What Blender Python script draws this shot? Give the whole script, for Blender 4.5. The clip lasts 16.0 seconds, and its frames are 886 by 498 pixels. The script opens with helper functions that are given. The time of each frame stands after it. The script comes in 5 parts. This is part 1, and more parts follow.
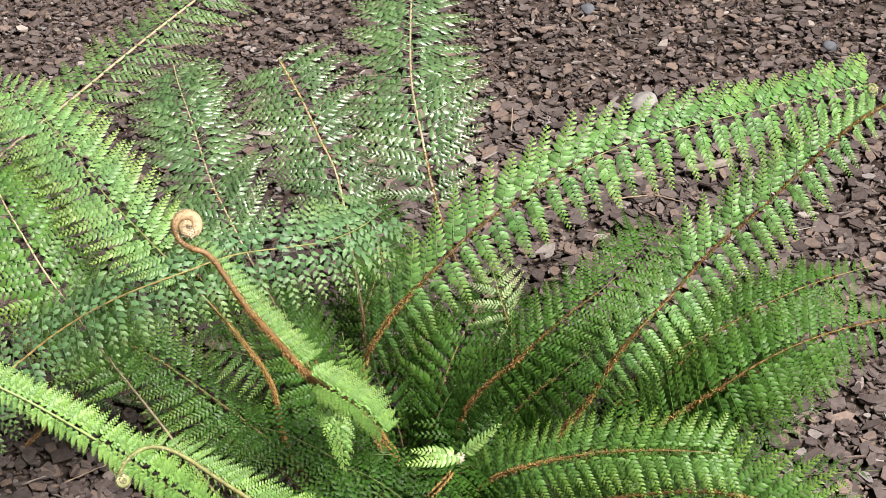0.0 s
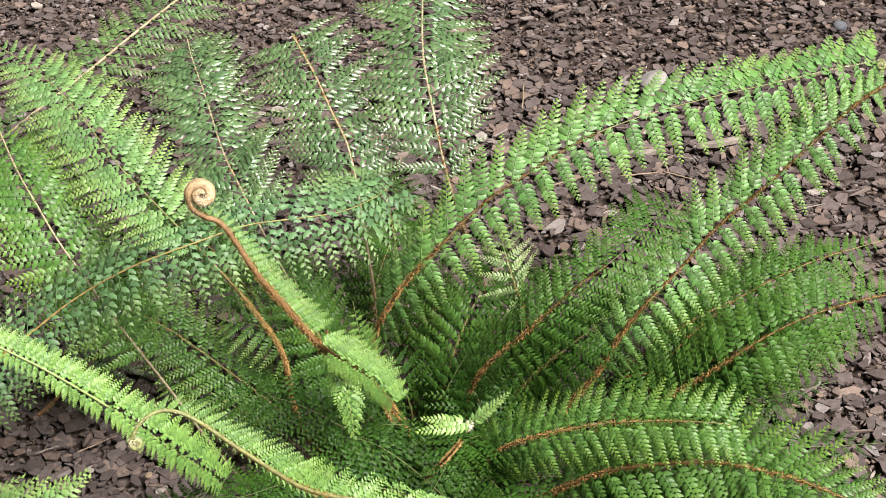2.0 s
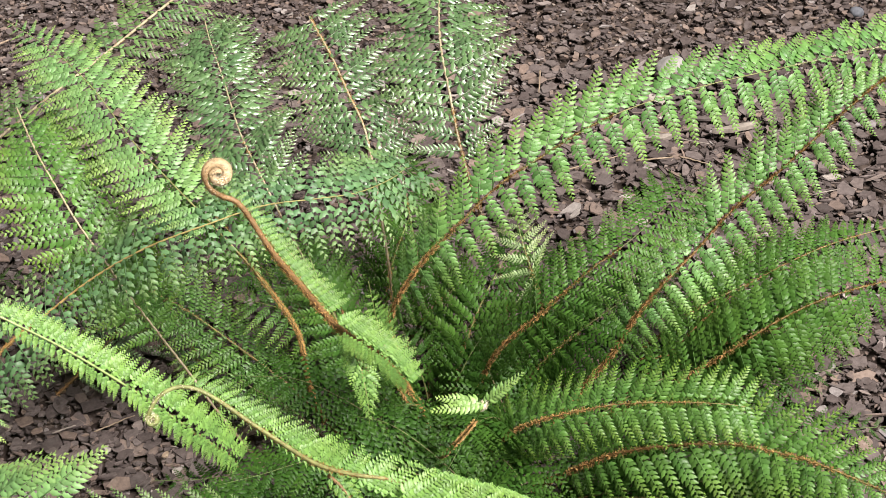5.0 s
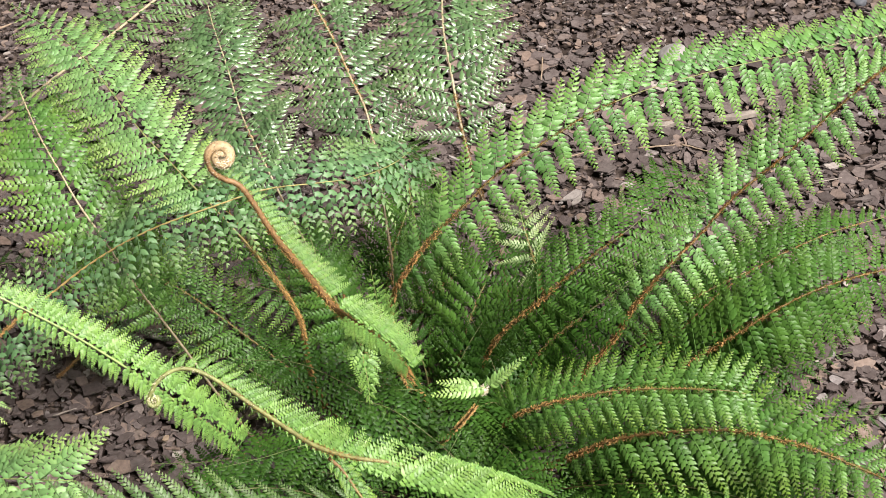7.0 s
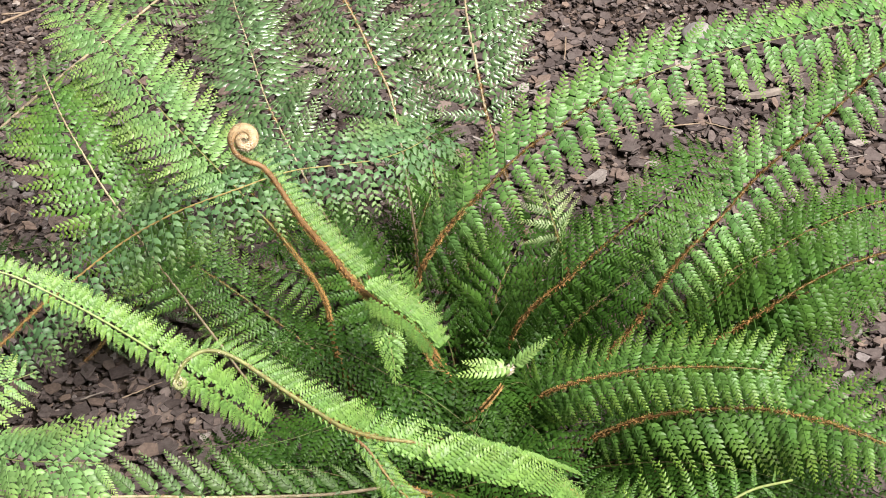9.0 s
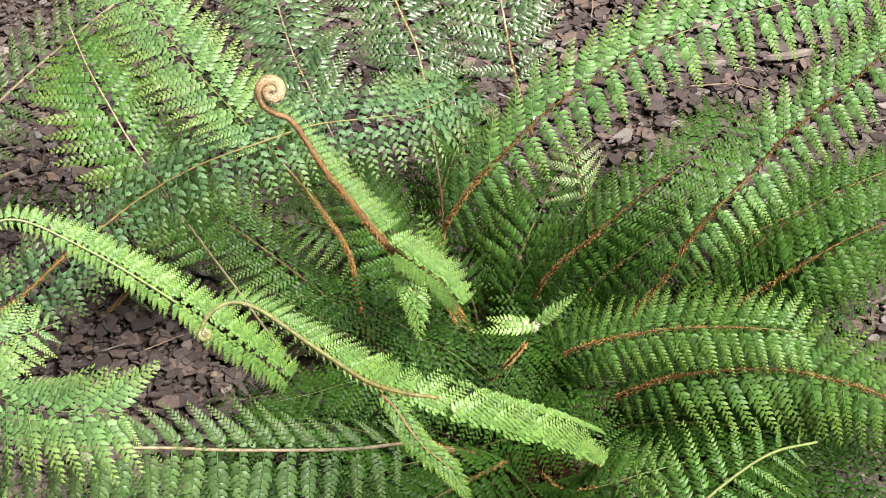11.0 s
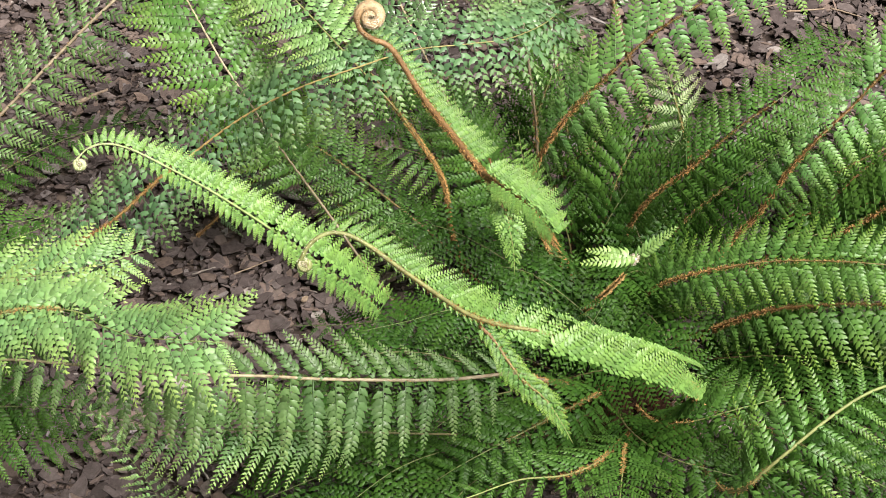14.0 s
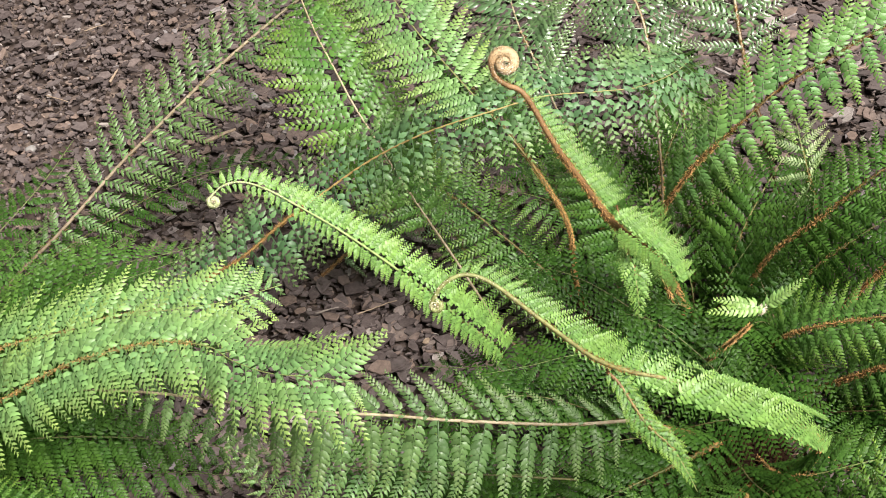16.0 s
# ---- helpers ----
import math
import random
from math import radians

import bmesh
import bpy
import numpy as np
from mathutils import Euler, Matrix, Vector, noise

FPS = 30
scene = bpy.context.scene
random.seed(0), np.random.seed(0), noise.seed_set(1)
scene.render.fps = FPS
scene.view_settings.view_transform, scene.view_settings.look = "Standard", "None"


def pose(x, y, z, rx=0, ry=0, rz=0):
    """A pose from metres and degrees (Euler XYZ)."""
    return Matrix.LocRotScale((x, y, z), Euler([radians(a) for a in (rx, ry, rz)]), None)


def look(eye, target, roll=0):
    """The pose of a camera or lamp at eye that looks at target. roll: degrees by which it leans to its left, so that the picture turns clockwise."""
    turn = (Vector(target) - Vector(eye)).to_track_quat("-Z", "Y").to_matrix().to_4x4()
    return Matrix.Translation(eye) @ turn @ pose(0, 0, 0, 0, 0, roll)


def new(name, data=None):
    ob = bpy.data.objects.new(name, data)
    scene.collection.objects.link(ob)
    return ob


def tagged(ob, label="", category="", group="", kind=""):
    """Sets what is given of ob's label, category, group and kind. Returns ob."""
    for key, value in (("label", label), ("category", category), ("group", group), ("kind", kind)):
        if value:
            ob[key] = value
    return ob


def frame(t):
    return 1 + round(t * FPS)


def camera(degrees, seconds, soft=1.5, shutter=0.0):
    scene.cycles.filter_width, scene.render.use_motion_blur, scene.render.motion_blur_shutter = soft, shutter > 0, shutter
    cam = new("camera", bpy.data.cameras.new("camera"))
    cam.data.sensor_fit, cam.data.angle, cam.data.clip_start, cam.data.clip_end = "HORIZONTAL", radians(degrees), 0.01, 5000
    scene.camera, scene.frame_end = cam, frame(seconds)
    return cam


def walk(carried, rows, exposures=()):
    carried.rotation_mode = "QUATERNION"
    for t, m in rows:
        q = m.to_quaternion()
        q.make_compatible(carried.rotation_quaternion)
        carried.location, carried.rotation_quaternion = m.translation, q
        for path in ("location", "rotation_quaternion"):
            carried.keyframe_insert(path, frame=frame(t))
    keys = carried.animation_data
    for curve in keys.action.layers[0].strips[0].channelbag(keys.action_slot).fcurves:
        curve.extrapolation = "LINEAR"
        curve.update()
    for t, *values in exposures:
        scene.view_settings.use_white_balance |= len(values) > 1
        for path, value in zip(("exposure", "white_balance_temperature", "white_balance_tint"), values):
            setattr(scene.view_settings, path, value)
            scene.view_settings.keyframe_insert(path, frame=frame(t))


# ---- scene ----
cam = camera(26.0, 16.0, soft=0.75)
PATH = [
    (0, (0.02, -1.579, 1.441), (0.017, -0.019, 0.189), -4.5),
    (0.5, (0.02, -1.585, 1.441), (0.014, -0.026, 0.188), -4.6),
    (1, (0.022, -1.592, 1.44), (0.015, -0.033, 0.188), -4.6),
    (1.5, (0.02, -1.597, 1.439), (0.007, -0.041, 0.183), -4.5),
    (2, (0.02, -1.601, 1.438), (0.004, -0.048, 0.178), -4.5),
    (2.5, (0.02, -1.603, 1.439), (-0.002, -0.049, 0.18), -4.7),
    (3, (0.018, -1.606, 1.438), (-0.009, -0.053, 0.178), -4.8),
    (3.5, (0.021, -1.61, 1.436), (-0.01, -0.059, 0.173), -4.9),
    (4, (0.021, -1.613, 1.436), (-0.014, -0.062, 0.174), -4.9),
    (6.5, (0.021, -1.613, 1.434), (-0.011, -0.072, 0.16), -4.3),
    (7, (0.019, -1.617, 1.433), (-0.016, -0.076, 0.159), -4.3),
    (7.5, (0.019, -1.615, 1.433), (-0.024, -0.076, 0.157), -4.6),
    (8, (0.019, -1.615, 1.431), (-0.031, -0.079, 0.151), -4.8),
    (8.5, (0.02, -1.614, 1.432), (-0.037, -0.083, 0.146), -5.4),
    (9, (0.02, -1.618, 1.431), (-0.043, -0.088, 0.145), -5.5),
    (11.5, (0.009, -1.61, 1.421), (-0.08, -0.115, 0.095), -5.1),
    (12, (0.007, -1.603, 1.42), (-0.089, -0.117, 0.084), -5.1),
    (12.5, (0.001, -1.597, 1.418), (-0.102, -0.124, 0.069), -5.2),
    (13, (-0.006, -1.593, 1.418), (-0.123, -0.132, 0.057), -5.4),
    (13.5, (-0.012, -1.591, 1.419), (-0.146, -0.141, 0.048), -5.4),
    (14, (-0.016, -1.591, 1.421), (-0.172, -0.149, 0.045), -6.5),
    (14.5, (-0.021, -1.597, 1.425), (-0.2, -0.141, 0.066), -7.1),
    (15, (-0.026, -1.608, 1.424), (-0.226, -0.145, 0.075), -7.1),
    (15.5, (-0.032, -1.613, 1.428), (-0.259, -0.143, 0.091), -7.2),
    (16, (-0.038, -1.603, 1.429), (-0.297, -0.133, 0.098), -7.6),
]
walk(cam, [(t, look(eye, aim, roll)) for t, eye, aim, roll in PATH])

# ---- daylight: bright thin overcast ----
SUN_EL, SUN_AZ = radians(54), radians(126)
world = bpy.data.worlds.new("world")
scene.world = world
world.use_nodes = True
wn = world.node_tree.nodes
sky = wn.new("ShaderNodeTexSky")
sky.sky_type = "NISHITA"
sky.sun_disc = False
sky.sun_elevation, sky.sun_rotation = SUN_EL, SUN_AZ
sky.dust_density, sky.air_density, sky.ozone_density = 4.0, 1.0, 1.0
thin = wn.new("ShaderNodeHueSaturation")
thin.inputs["Saturation"].default_value = 0.2
world.node_tree.links.new(sky.outputs[0], thin.inputs["Color"])
world.node_tree.links.new(thin.outputs[0], wn["Background"].inputs[0])
wn["Background"].inputs[1].default_value = 0.0095
sun_dir = Vector((math.sin(SUN_AZ) * math.cos(SUN_EL), math.cos(SUN_AZ) * math.cos(SUN_EL), math.sin(SUN_EL)))
sun = new("sun", bpy.data.lights.new("sun", "SUN"))
sun.data.energy, sun.data.angle, sun.data.color = 5.0, radians(30), (1.0, 0.93, 0.89)
sun.matrix_world = look(sun_dir * 20, (0, 0, 0))
scene.view_settings.exposure = 1.26

# ---- materials ----


def nodes(name):
    m = bpy.data.materials.new(name)
    m.use_nodes = True
    t = m.node_tree
    return m, t.nodes, t.links, t.nodes["Principled BSDF"]


def mixer(n, l, kind, a, b, fac):
    """A colour mix node with sockets or values plugged in; returns its colour output."""
    x = n.new("ShaderNodeMix")
    x.data_type, x.blend_type = "RGBA", kind
    for socket, v in ((x.inputs[0], fac), (x.inputs[6], a), (x.inputs[7], b)):
        if isinstance(v, bpy.types.NodeSocket):
            l.new(v, socket)
        elif isinstance(v, (int, float)):
            socket.default_value = v
        else:
            socket.default_value = (*v, 1)
    return x.outputs[2]


def ramp(n, l, source, stops):
    r = n.new("ShaderNodeValToRGB")
    while len(r.color_ramp.elements) < len(stops):
        r.color_ramp.elements.new(0.5)
    for e, (p, c) in zip(r.color_ramp.elements, stops):
        e.position, e.color = p, (*c, 1)
    l.new(source, r.inputs[0])
    return r.outputs[0]


def texture(n, l, scale, detail=4.0, coords="Object", rough=0.55):
    tc = n.new("ShaderNodeTexCoord")
    t = n.new("ShaderNodeTexNoise")
    t.inputs["Scale"].default_value, t.inputs["Detail"].default_value, t.inputs["Roughness"].default_value = scale, detail, rough
    l.new(tc.outputs[coords], t.inputs["Vector"])
    return t.outputs[0]


def bump(n, l, bs, height, strength, distance):
    b = n.new("ShaderNodeBump")
    b.inputs["Strength"].default_value, b.inputs["Distance"].default_value = strength, distance
    l.new(height, b.inputs["Height"])
    l.new(b.outputs[0], bs.inputs["Normal"])


def leaf_material(name, low, high, pale, sheen, gloss=0.4, through_light=0.2, lime=0.25):
    """Fern blade: colour varies leaflet by leaflet, with thin-leaf translucency."""
    m, n, l, bs = nodes(name)
    geo, obj = n.new("ShaderNodeNewGeometry"), n.new("ShaderNodeObjectInfo")
    mean = [(a + b) * c for a, b, c in zip(low, high, (0.52, 0.555, 0.47))]
    base = ramp(n, l, geo.outputs["Random Per Island"], [(0.0, [0.78 * c for c in mean]), (1.0, [1.22 * c for c in mean])])
    base = mixer(n, l, "MULTIPLY", base, ramp(n, l, obj.outputs["Random"], [(0.0, (0.78, 0.84, 0.86)), (1.0, (1.16, 1.1, 1.0))]), 0.8)
    spots = ramp(n, l, texture(n, l, 9.0, 3.0), [(0.56, (0, 0, 0)), (0.72, (1, 1, 1))])
    base = mixer(n, l, "MIX", base, pale, mixer(n, l, "MULTIPLY", spots, (0.15, 0.15, 0.15), 1.0))
    # the newest leaflets, at the branch tips, are limier
    age = n.new("ShaderNodeAttribute")
    age.attribute_name = "growth"
    base = mixer(n, l, "MIX", base, mixer(n, l, "MULTIPLY", base, (2.1, 1.55, 1.0), 1.0), ramp(n, l, age.outputs["Fac"], [(0.35, (0, 0, 0)), (1.0, (lime,) * 3)]))
    l.new(base, bs.inputs["Base Color"])
    bs.inputs["Roughness"].default_value = gloss
    bs.inputs["Specular IOR Level"].default_value = sheen
    bump(n, l, bs, texture(n, l, 40.0, 2.0), 0.1, 0.01)
    tr = n.new("ShaderNodeBsdfTranslucent")
    l.new(mixer(n, l, "MULTIPLY", base, (1.15, 1.3, 0.5), 1.0), tr.inputs["Color"])
    add = n.new("ShaderNodeMixShader")
    add.inputs[0].default_value = through_light
    l.new(bs.outputs[0], add.inputs[1])
    l.new(tr.outputs[0], add.inputs[2])
    l.new(add.outputs[0], n["Material Output"].inputs[0])
    return m


TONES = {
    "young": leaf_material("young_leaf", (0.062, 0.148, 0.030), (0.210, 0.338, 0.105), (0.37, 0.52, 0.22), 0.4, lime=0.2),
    "light": leaf_material("light_leaf", (0.058, 0.140, 0.045), (0.222, 0.348, 0.150), (0.38, 0.50, 0.23), 0.42, lime=0.6),
    "fresh": leaf_material("fresh_leaf", (0.034, 0.094, 0.020), (0.118, 0.222, 0.056), (0.27, 0.40, 0.17), 0.38, lime=0.8),
    "lush": leaf_material("lush_leaf", (0.045, 0.118, 0.032), (0.160, 0.286, 0.100), (0.30, 0.43, 0.19), 0.38, lime=0.5),
    "mid": leaf_material("mid_leaf", (0.022, 0.064, 0.012), (0.078, 0.158, 0.033), (0.19, 0.29, 0.11), 0.2),
    "teal": leaf_material("mature_leaf", (0.034, 0.080, 0.031), (0.146, 0.230, 0.112), (0.32, 0.41, 0.25), 0.95, 0.32),
    "sea": leaf_material("bluish_leaf", (0.047, 0.104, 0.046), (0.130, 0.222, 0.116), (0.30, 0.41, 0.22), 0.3, lime=0.55),
    "dull": leaf_material("dull_leaf", (0.040, 0.090, 0.025), (0.145, 0.222, 0.100), (0.32, 0.42, 0.22), 0.4),
    # leaf green darkened in colour, so that inner fronds pass for deep shade
    "dark": leaf_material("painted_shade_leaf", (0.013, 0.042, 0.007), (0.046, 0.100, 0.019), (0.06, 0.11, 0.03), 0.15),
    "tuft": leaf_material("opening_leaf", (0.11, 0.21, 0.06), (0.25, 0.37, 0.14), (0.38, 0.47, 0.26), 0.5),
    "pale": leaf_material("bleached_leaf", (0.13, 0.20, 0.08), (0.33, 0.40, 0.22), (0.58, 0.59, 0.42), 0.6),
}


def stem_material(name, foot, middle, end):
    """Frond stalk, whose skin turns from its foot to its tip."""
    m, n, l, bs = nodes(name)
    age = n.new("ShaderNodeAttribute")
    age.attribute_name = "along"
    c = ramp(n, l, age.outputs["Fac"], [(0.0, foot), (0.42, middle), (1.0, end)])
    c = mixer(n, l, "MULTIPLY", c, ramp(n, l, texture(n, l, 140.0, 5.0), [(0.35, (0.7, 0.66, 0.6)), (0.65, (1.2, 1.2, 1.2))]), 0.9)
    l.new(c, bs.inputs["Base Color"])
    bs.inputs["Roughness"].default_value = 0.6
    bump(n, l, bs, texture(n, l, 400.0, 3.0), 0.4, 0.002)
    return m


STEM = {
    "green": stem_material("green_rachis", (0.15, 0.075, 0.03), (0.19, 0.185, 0.07), (0.19, 0.25, 0.075)),
    # green stalk darkened to suit the painted shade; also keeps other stalks from standing out
    "shade": stem_material("darkened_rachis", (0.09, 0.045, 0.02), (0.11, 0.11, 0.04), (0.09, 0.14, 0.035)),
    "straw": stem_material("straw_rachis", (0.17, 0.13, 0.09), (0.29, 0.25, 0.165), (0.33, 0.29, 0.175)),
    "brown": stem_material("brown_rachis", (0.15, 0.07, 0.025), (0.21, 0.135, 0.05), (0.20, 0.18, 0.065)),
    "pale": stem_material("young_rachis", (0.19, 0.21, 0.07), (0.24, 0.34, 0.11), (0.40, 0.45, 0.25)),
    "ochre": stem_material("ochre_rachis", (0.20, 0.10, 0.035), (0.34, 0.23, 0.085), (0.20, 0.22, 0.075)),
    "olive": stem_material("olive_rachis", (0.12, 0.05, 0.02), (0.14, 0.095, 0.035), (0.20, 0.17, 0.08)),
    "buff": stem_material("crozier_skin", (0.13, 0.065, 0.026), (0.24, 0.15, 0.065), (0.40, 0.30, 0.17)),
}


def flake_material(name, low, high):
    m, n, l, bs = nodes(name)
    geo = n.new("ShaderNodeNewGeometry")
    l.new(ramp(n, l, geo.outputs["Random Per Island"], [(0.0, low), (1.0, high)]), bs.inputs["Base Color"])
    bs.inputs["Roughness"].default_value = 0.65
    bs.inputs["Specular IOR Level"].default_value = 0.25
    return m


SCALES = flake_material("rust_scales", (0.21, 0.115, 0.034), (0.54, 0.325, 0.12))
# rust scales darkened in colour, as the hollow at the crown lies in shade
DARKENED_SCALES = flake_material("darkened_scales", (0.018, 0.010, 0.005), (0.10, 0.052, 0.02))
WOOL = flake_material("pale_wool", (0.55, 0.46, 0.30), (0.8, 0.75, 0.62))


def bark_material(name):
    """Bark chips: brown, purple-grey and a few tan or weathered ones, with fibre lines."""
    m, n, l, bs = nodes(name)
    geo, obj = n.new("ShaderNodeNewGeometry"), n.new("ShaderNodeObjectInfo")
    pick = n.new("ShaderNodeMath")
    pick.operation = "ADD"
    l.new(geo.outputs["Random Per Island"], pick.inputs[0])
    l.new(obj.outputs["Random"], pick.inputs[1])
    wrap = n.new("ShaderNodeMath")
    wrap.operation = "FRACT"
    l.new(pick.outputs[0], wrap.inputs[0])
    c = ramp(n, l, wrap.outputs[0], [
        (0.0, (0.057, 0.046, 0.043)), (0.25, (0.079, 0.064, 0.061)), (0.48, (0.097, 0.080, 0.076)), (0.68, (0.119, 0.099, 0.094)),
        (0.82, (0.143, 0.110, 0.095)), (0.92, (0.182, 0.137, 0.113)), (0.97, (0.193, 0.179, 0.180)), (1.0, (0.308, 0.274, 0.246))])
    c = mixer(n, l, "MULTIPLY", c, ramp(n, l, texture(n, l, 160.0, 6.0, "Object", 0.7), [(0.3, (0.62, 0.60, 0.58)), (0.7, (1.28, 1.27, 1.25))]), 0.9)
    c = mixer(n, l, "MIX", c, (0.19, 0.175, 0.162), mixer(n, l, "MULTIPLY", ramp(n, l, texture(n, l, 30.0, 4.0), [(0.55, (0, 0, 0)), (0.75, (1, 1, 1))]), (0.22, 0.22, 0.22), 1.0))
    l.new(c, bs.inputs["Base Color"])
    bs.inputs["Roughness"].default_value = 0.8
    bs.inputs["Specular IOR Level"].default_value = 0.12
    bump(n, l, bs, texture(n, l, 260.0, 6.0, "Object", 0.7), 0.6, 0.0015)
    return m


BARK = bark_material("bark")


def soil_material():
    """Fine mulch and soil: small broken flakes, seen between and beyond the chips."""
    m, n, l, bs = nodes("soil")
    tc, cells = n.new("ShaderNodeTexCoord"), n.new("ShaderNodeTexVoronoi")
    cells.inputs["Scale"].default_value = 75.0
    l.new(tc.outputs["Object"], cells.inputs["Vector"])
    pick = n.new("ShaderNodeSeparateColor")
    l.new(cells.outputs["Color"], pick.inputs[0])
    c = ramp(n, l, pick.outputs[0], [(0.0, (0.045, 0.035, 0.031)), (0.45, (0.085, 0.068, 0.060)), (0.8, (0.125, 0.100, 0.088)), (1.0, (0.18, 0.145, 0.12))])
    c = mixer(n, l, "MULTIPLY", c, ramp(n, l, cells.outputs["Distance"], [(0.0, (1.05, 1.05, 1.05)), (0.9, (0.5, 0.48, 0.46))]), 0.9)
    c = mixer(n, l, "MULTIPLY", c, ramp(n, l, texture(n, l, 2.5, 3.0), [(0.3, (0.8, 0.78, 0.76)), (0.7, (1.15, 1.12, 1.1))]), 0.8)
    l.new(c, bs.inputs["Base Color"])
    bs.inputs["Roughness"].default_value = 0.9
    bs.inputs["Specular IOR Level"].default_value = 0.05
    bump(n, l, bs, pick.outputs[1], 0.9, 0.006)
    return m


SOIL = soil_material()


def plain_material(name, low, high, scale=120.0, rough=0.75, gloss=0.4):
    m, n, l, bs = nodes(name)
    l.new(ramp(n, l, texture(n, l, scale, 6.0, "Object", 0.65), [(0.3, low), (0.7, high)]), bs.inputs["Base Color"])
    bs.inputs["Roughness"].default_value = rough
    bs.inputs["Specular IOR Level"].default_value = gloss
    bump(n, l, bs, texture(n, l, scale * 3, 4.0), 0.4, 0.002)
    return m


# rootstock brown deepened in colour to pass for the shaded hollow
ROOT = plain_material("rootstock", (0.012, 0.007, 0.005), (0.04, 0.022, 0.012), 90.0, 0.95, 0.05)
STONE = plain_material("pale_stone", (0.13, 0.122, 0.112), (0.27, 0.26, 0.245), 60.0)
SLATE = plain_material("dark_stone", (0.05, 0.055, 0.065), (0.12, 0.125, 0.14), 60.0)
TWIG = plain_material("dry_twig", (0.15, 0.105, 0.07), (0.30, 0.235, 0.165), 150.0)
WEATHERED = plain_material("weathered_wood", (0.12, 0.10, 0.085), (0.27, 0.235, 0.20), 90.0)
PETAL = plain_material("white_petal", (0.62, 0.6, 0.54), (0.8, 0.78, 0.72), 80.0)

# ---- mesh helpers ----


def mesh_from(name, verts, faces, material, smooth=False):
    me = bpy.data.meshes.new(name)
    me.from_pydata(verts, [], faces)
    me.materials.append(material)
    if smooth:
        me.polygons.foreach_set("use_smooth", [True] * len(me.polygons))
    me.update()
    return me


def part(name, mesh, parent, label=""):
    ob = new(name, mesh)
    ob.parent = parent
    return tagged(ob, label) if label else ob


def tube(points, radii, sides=6):
    """Verts and faces of a tube along the points."""
    verts, faces = [], []
    side = None
    for i, p in enumerate(points):
        t = (points[min(i + 1, len(points) - 1)] - points[max(i - 1, 0)]).normalized()
        side = side if side is not None else (Vector((0.3, 0.2, 0.93)).cross(t))
        side = (side - t * side.dot(t)).normalized()
        up = t.cross(side)
        for k in range(sides):
            a = 2 * math.pi * k / sides
            verts.append(p + (side * math.cos(a) + up * math.sin(a)) * radii[i])
        if i:
            for k in range(sides):
                a, b = (i - 1) * sides + k, (i - 1) * sides + (k + 1) % sides
                faces.append((a, b, b + sides, a + sides))
    faces.append(tuple(range(sides))[::-1])
    faces.append(tuple(range(len(verts) - sides, len(verts))))
    return verts, faces


def smooth_path(points, step):
    """A Catmull-Rom line through the points, in even steps."""
    p = [Vector(q) for q in points]
    p = [2 * p[0] - p[1]] + p + [2 * p[-1] - p[-2]]
    dense = []
    for a, b, c, d in zip(p, p[1:], p[2:], p[3:]):
        for k in range(24):
            t = k / 24
            dense.append(0.5 * (2 * b + (c - a) * t + (2 * a - 5 * b + 4 * c - d) * t * t + (3 * b - a - 3 * c + d) * t ** 3))
    dense.append(p[-2])
    run = [0.0]
    for a, b in zip(dense, dense[1:]):
        run.append(run[-1] + (b - a).length)
    count = max(6, int(run[-1] / step))
    xs = np.linspace(0, run[-1], count + 1)
    arr = np.array([tuple(q) for q in dense])
    return [Vector(v) for v in np.stack([np.interp(xs, run, arr[:, k]) for k in range(3)], 1)], run[-1]


# ---- fern leaflets ----
rng = random.Random(7)


def leaflet(verts, faces, base, along, normal, length, width, eared):
    """One stalked, toothed leaflet: a pointed mitten with a thumb at its base, domed along its midrib, its tip bent down."""
    side = normal.cross(along)
    dome = length * rng.uniform(0.05, 0.13)
    tip = -length * rng.uniform(0.02, 0.2)
    outline = [(0.0, 0.05, 0), (0.12, 0.14, 0.1), (0.26, 0.44 + 0.36 * eared, -0.5), (0.44, 0.42, -0.1), (0.64, 0.55, -0.6), (0.76, 0.30, 0)]
    lower = [(0.16, -0.16, 0.1), (0.40, -0.50, -0.6), (0.55, -0.40, -0.1), (0.80, -0.36, -0.5)]
    at = lambda u, v, c: base + along * (u * length) + side * (v * width) + normal * (dome * c + tip * u * u)  # noqa: E731
    s = len(verts)
    verts += [at(*o) for o in outline] + [at(1.12, 0.06, -0.3)] + [at(*o) for o in reversed(lower)]
    verts += [at(0.34, 0.02, 0.8), at(0.7, 0.03, 0.7)]
    m1, m2 = s + 11, s + 12
    faces += [(s, m1, s + 1), (s + 1, m1, s + 2), (s + 2, m1, s + 3), (s + 3, m1, m2, s + 4), (s + 4, m2, s + 5), (s + 5, m2, s + 6),
              (s + 6, m2, s + 7), (s + 7, m2, s + 8), (s + 8, m2, m1, s + 9), (s + 9, m1, s + 10), (s + 10, m1, s)]


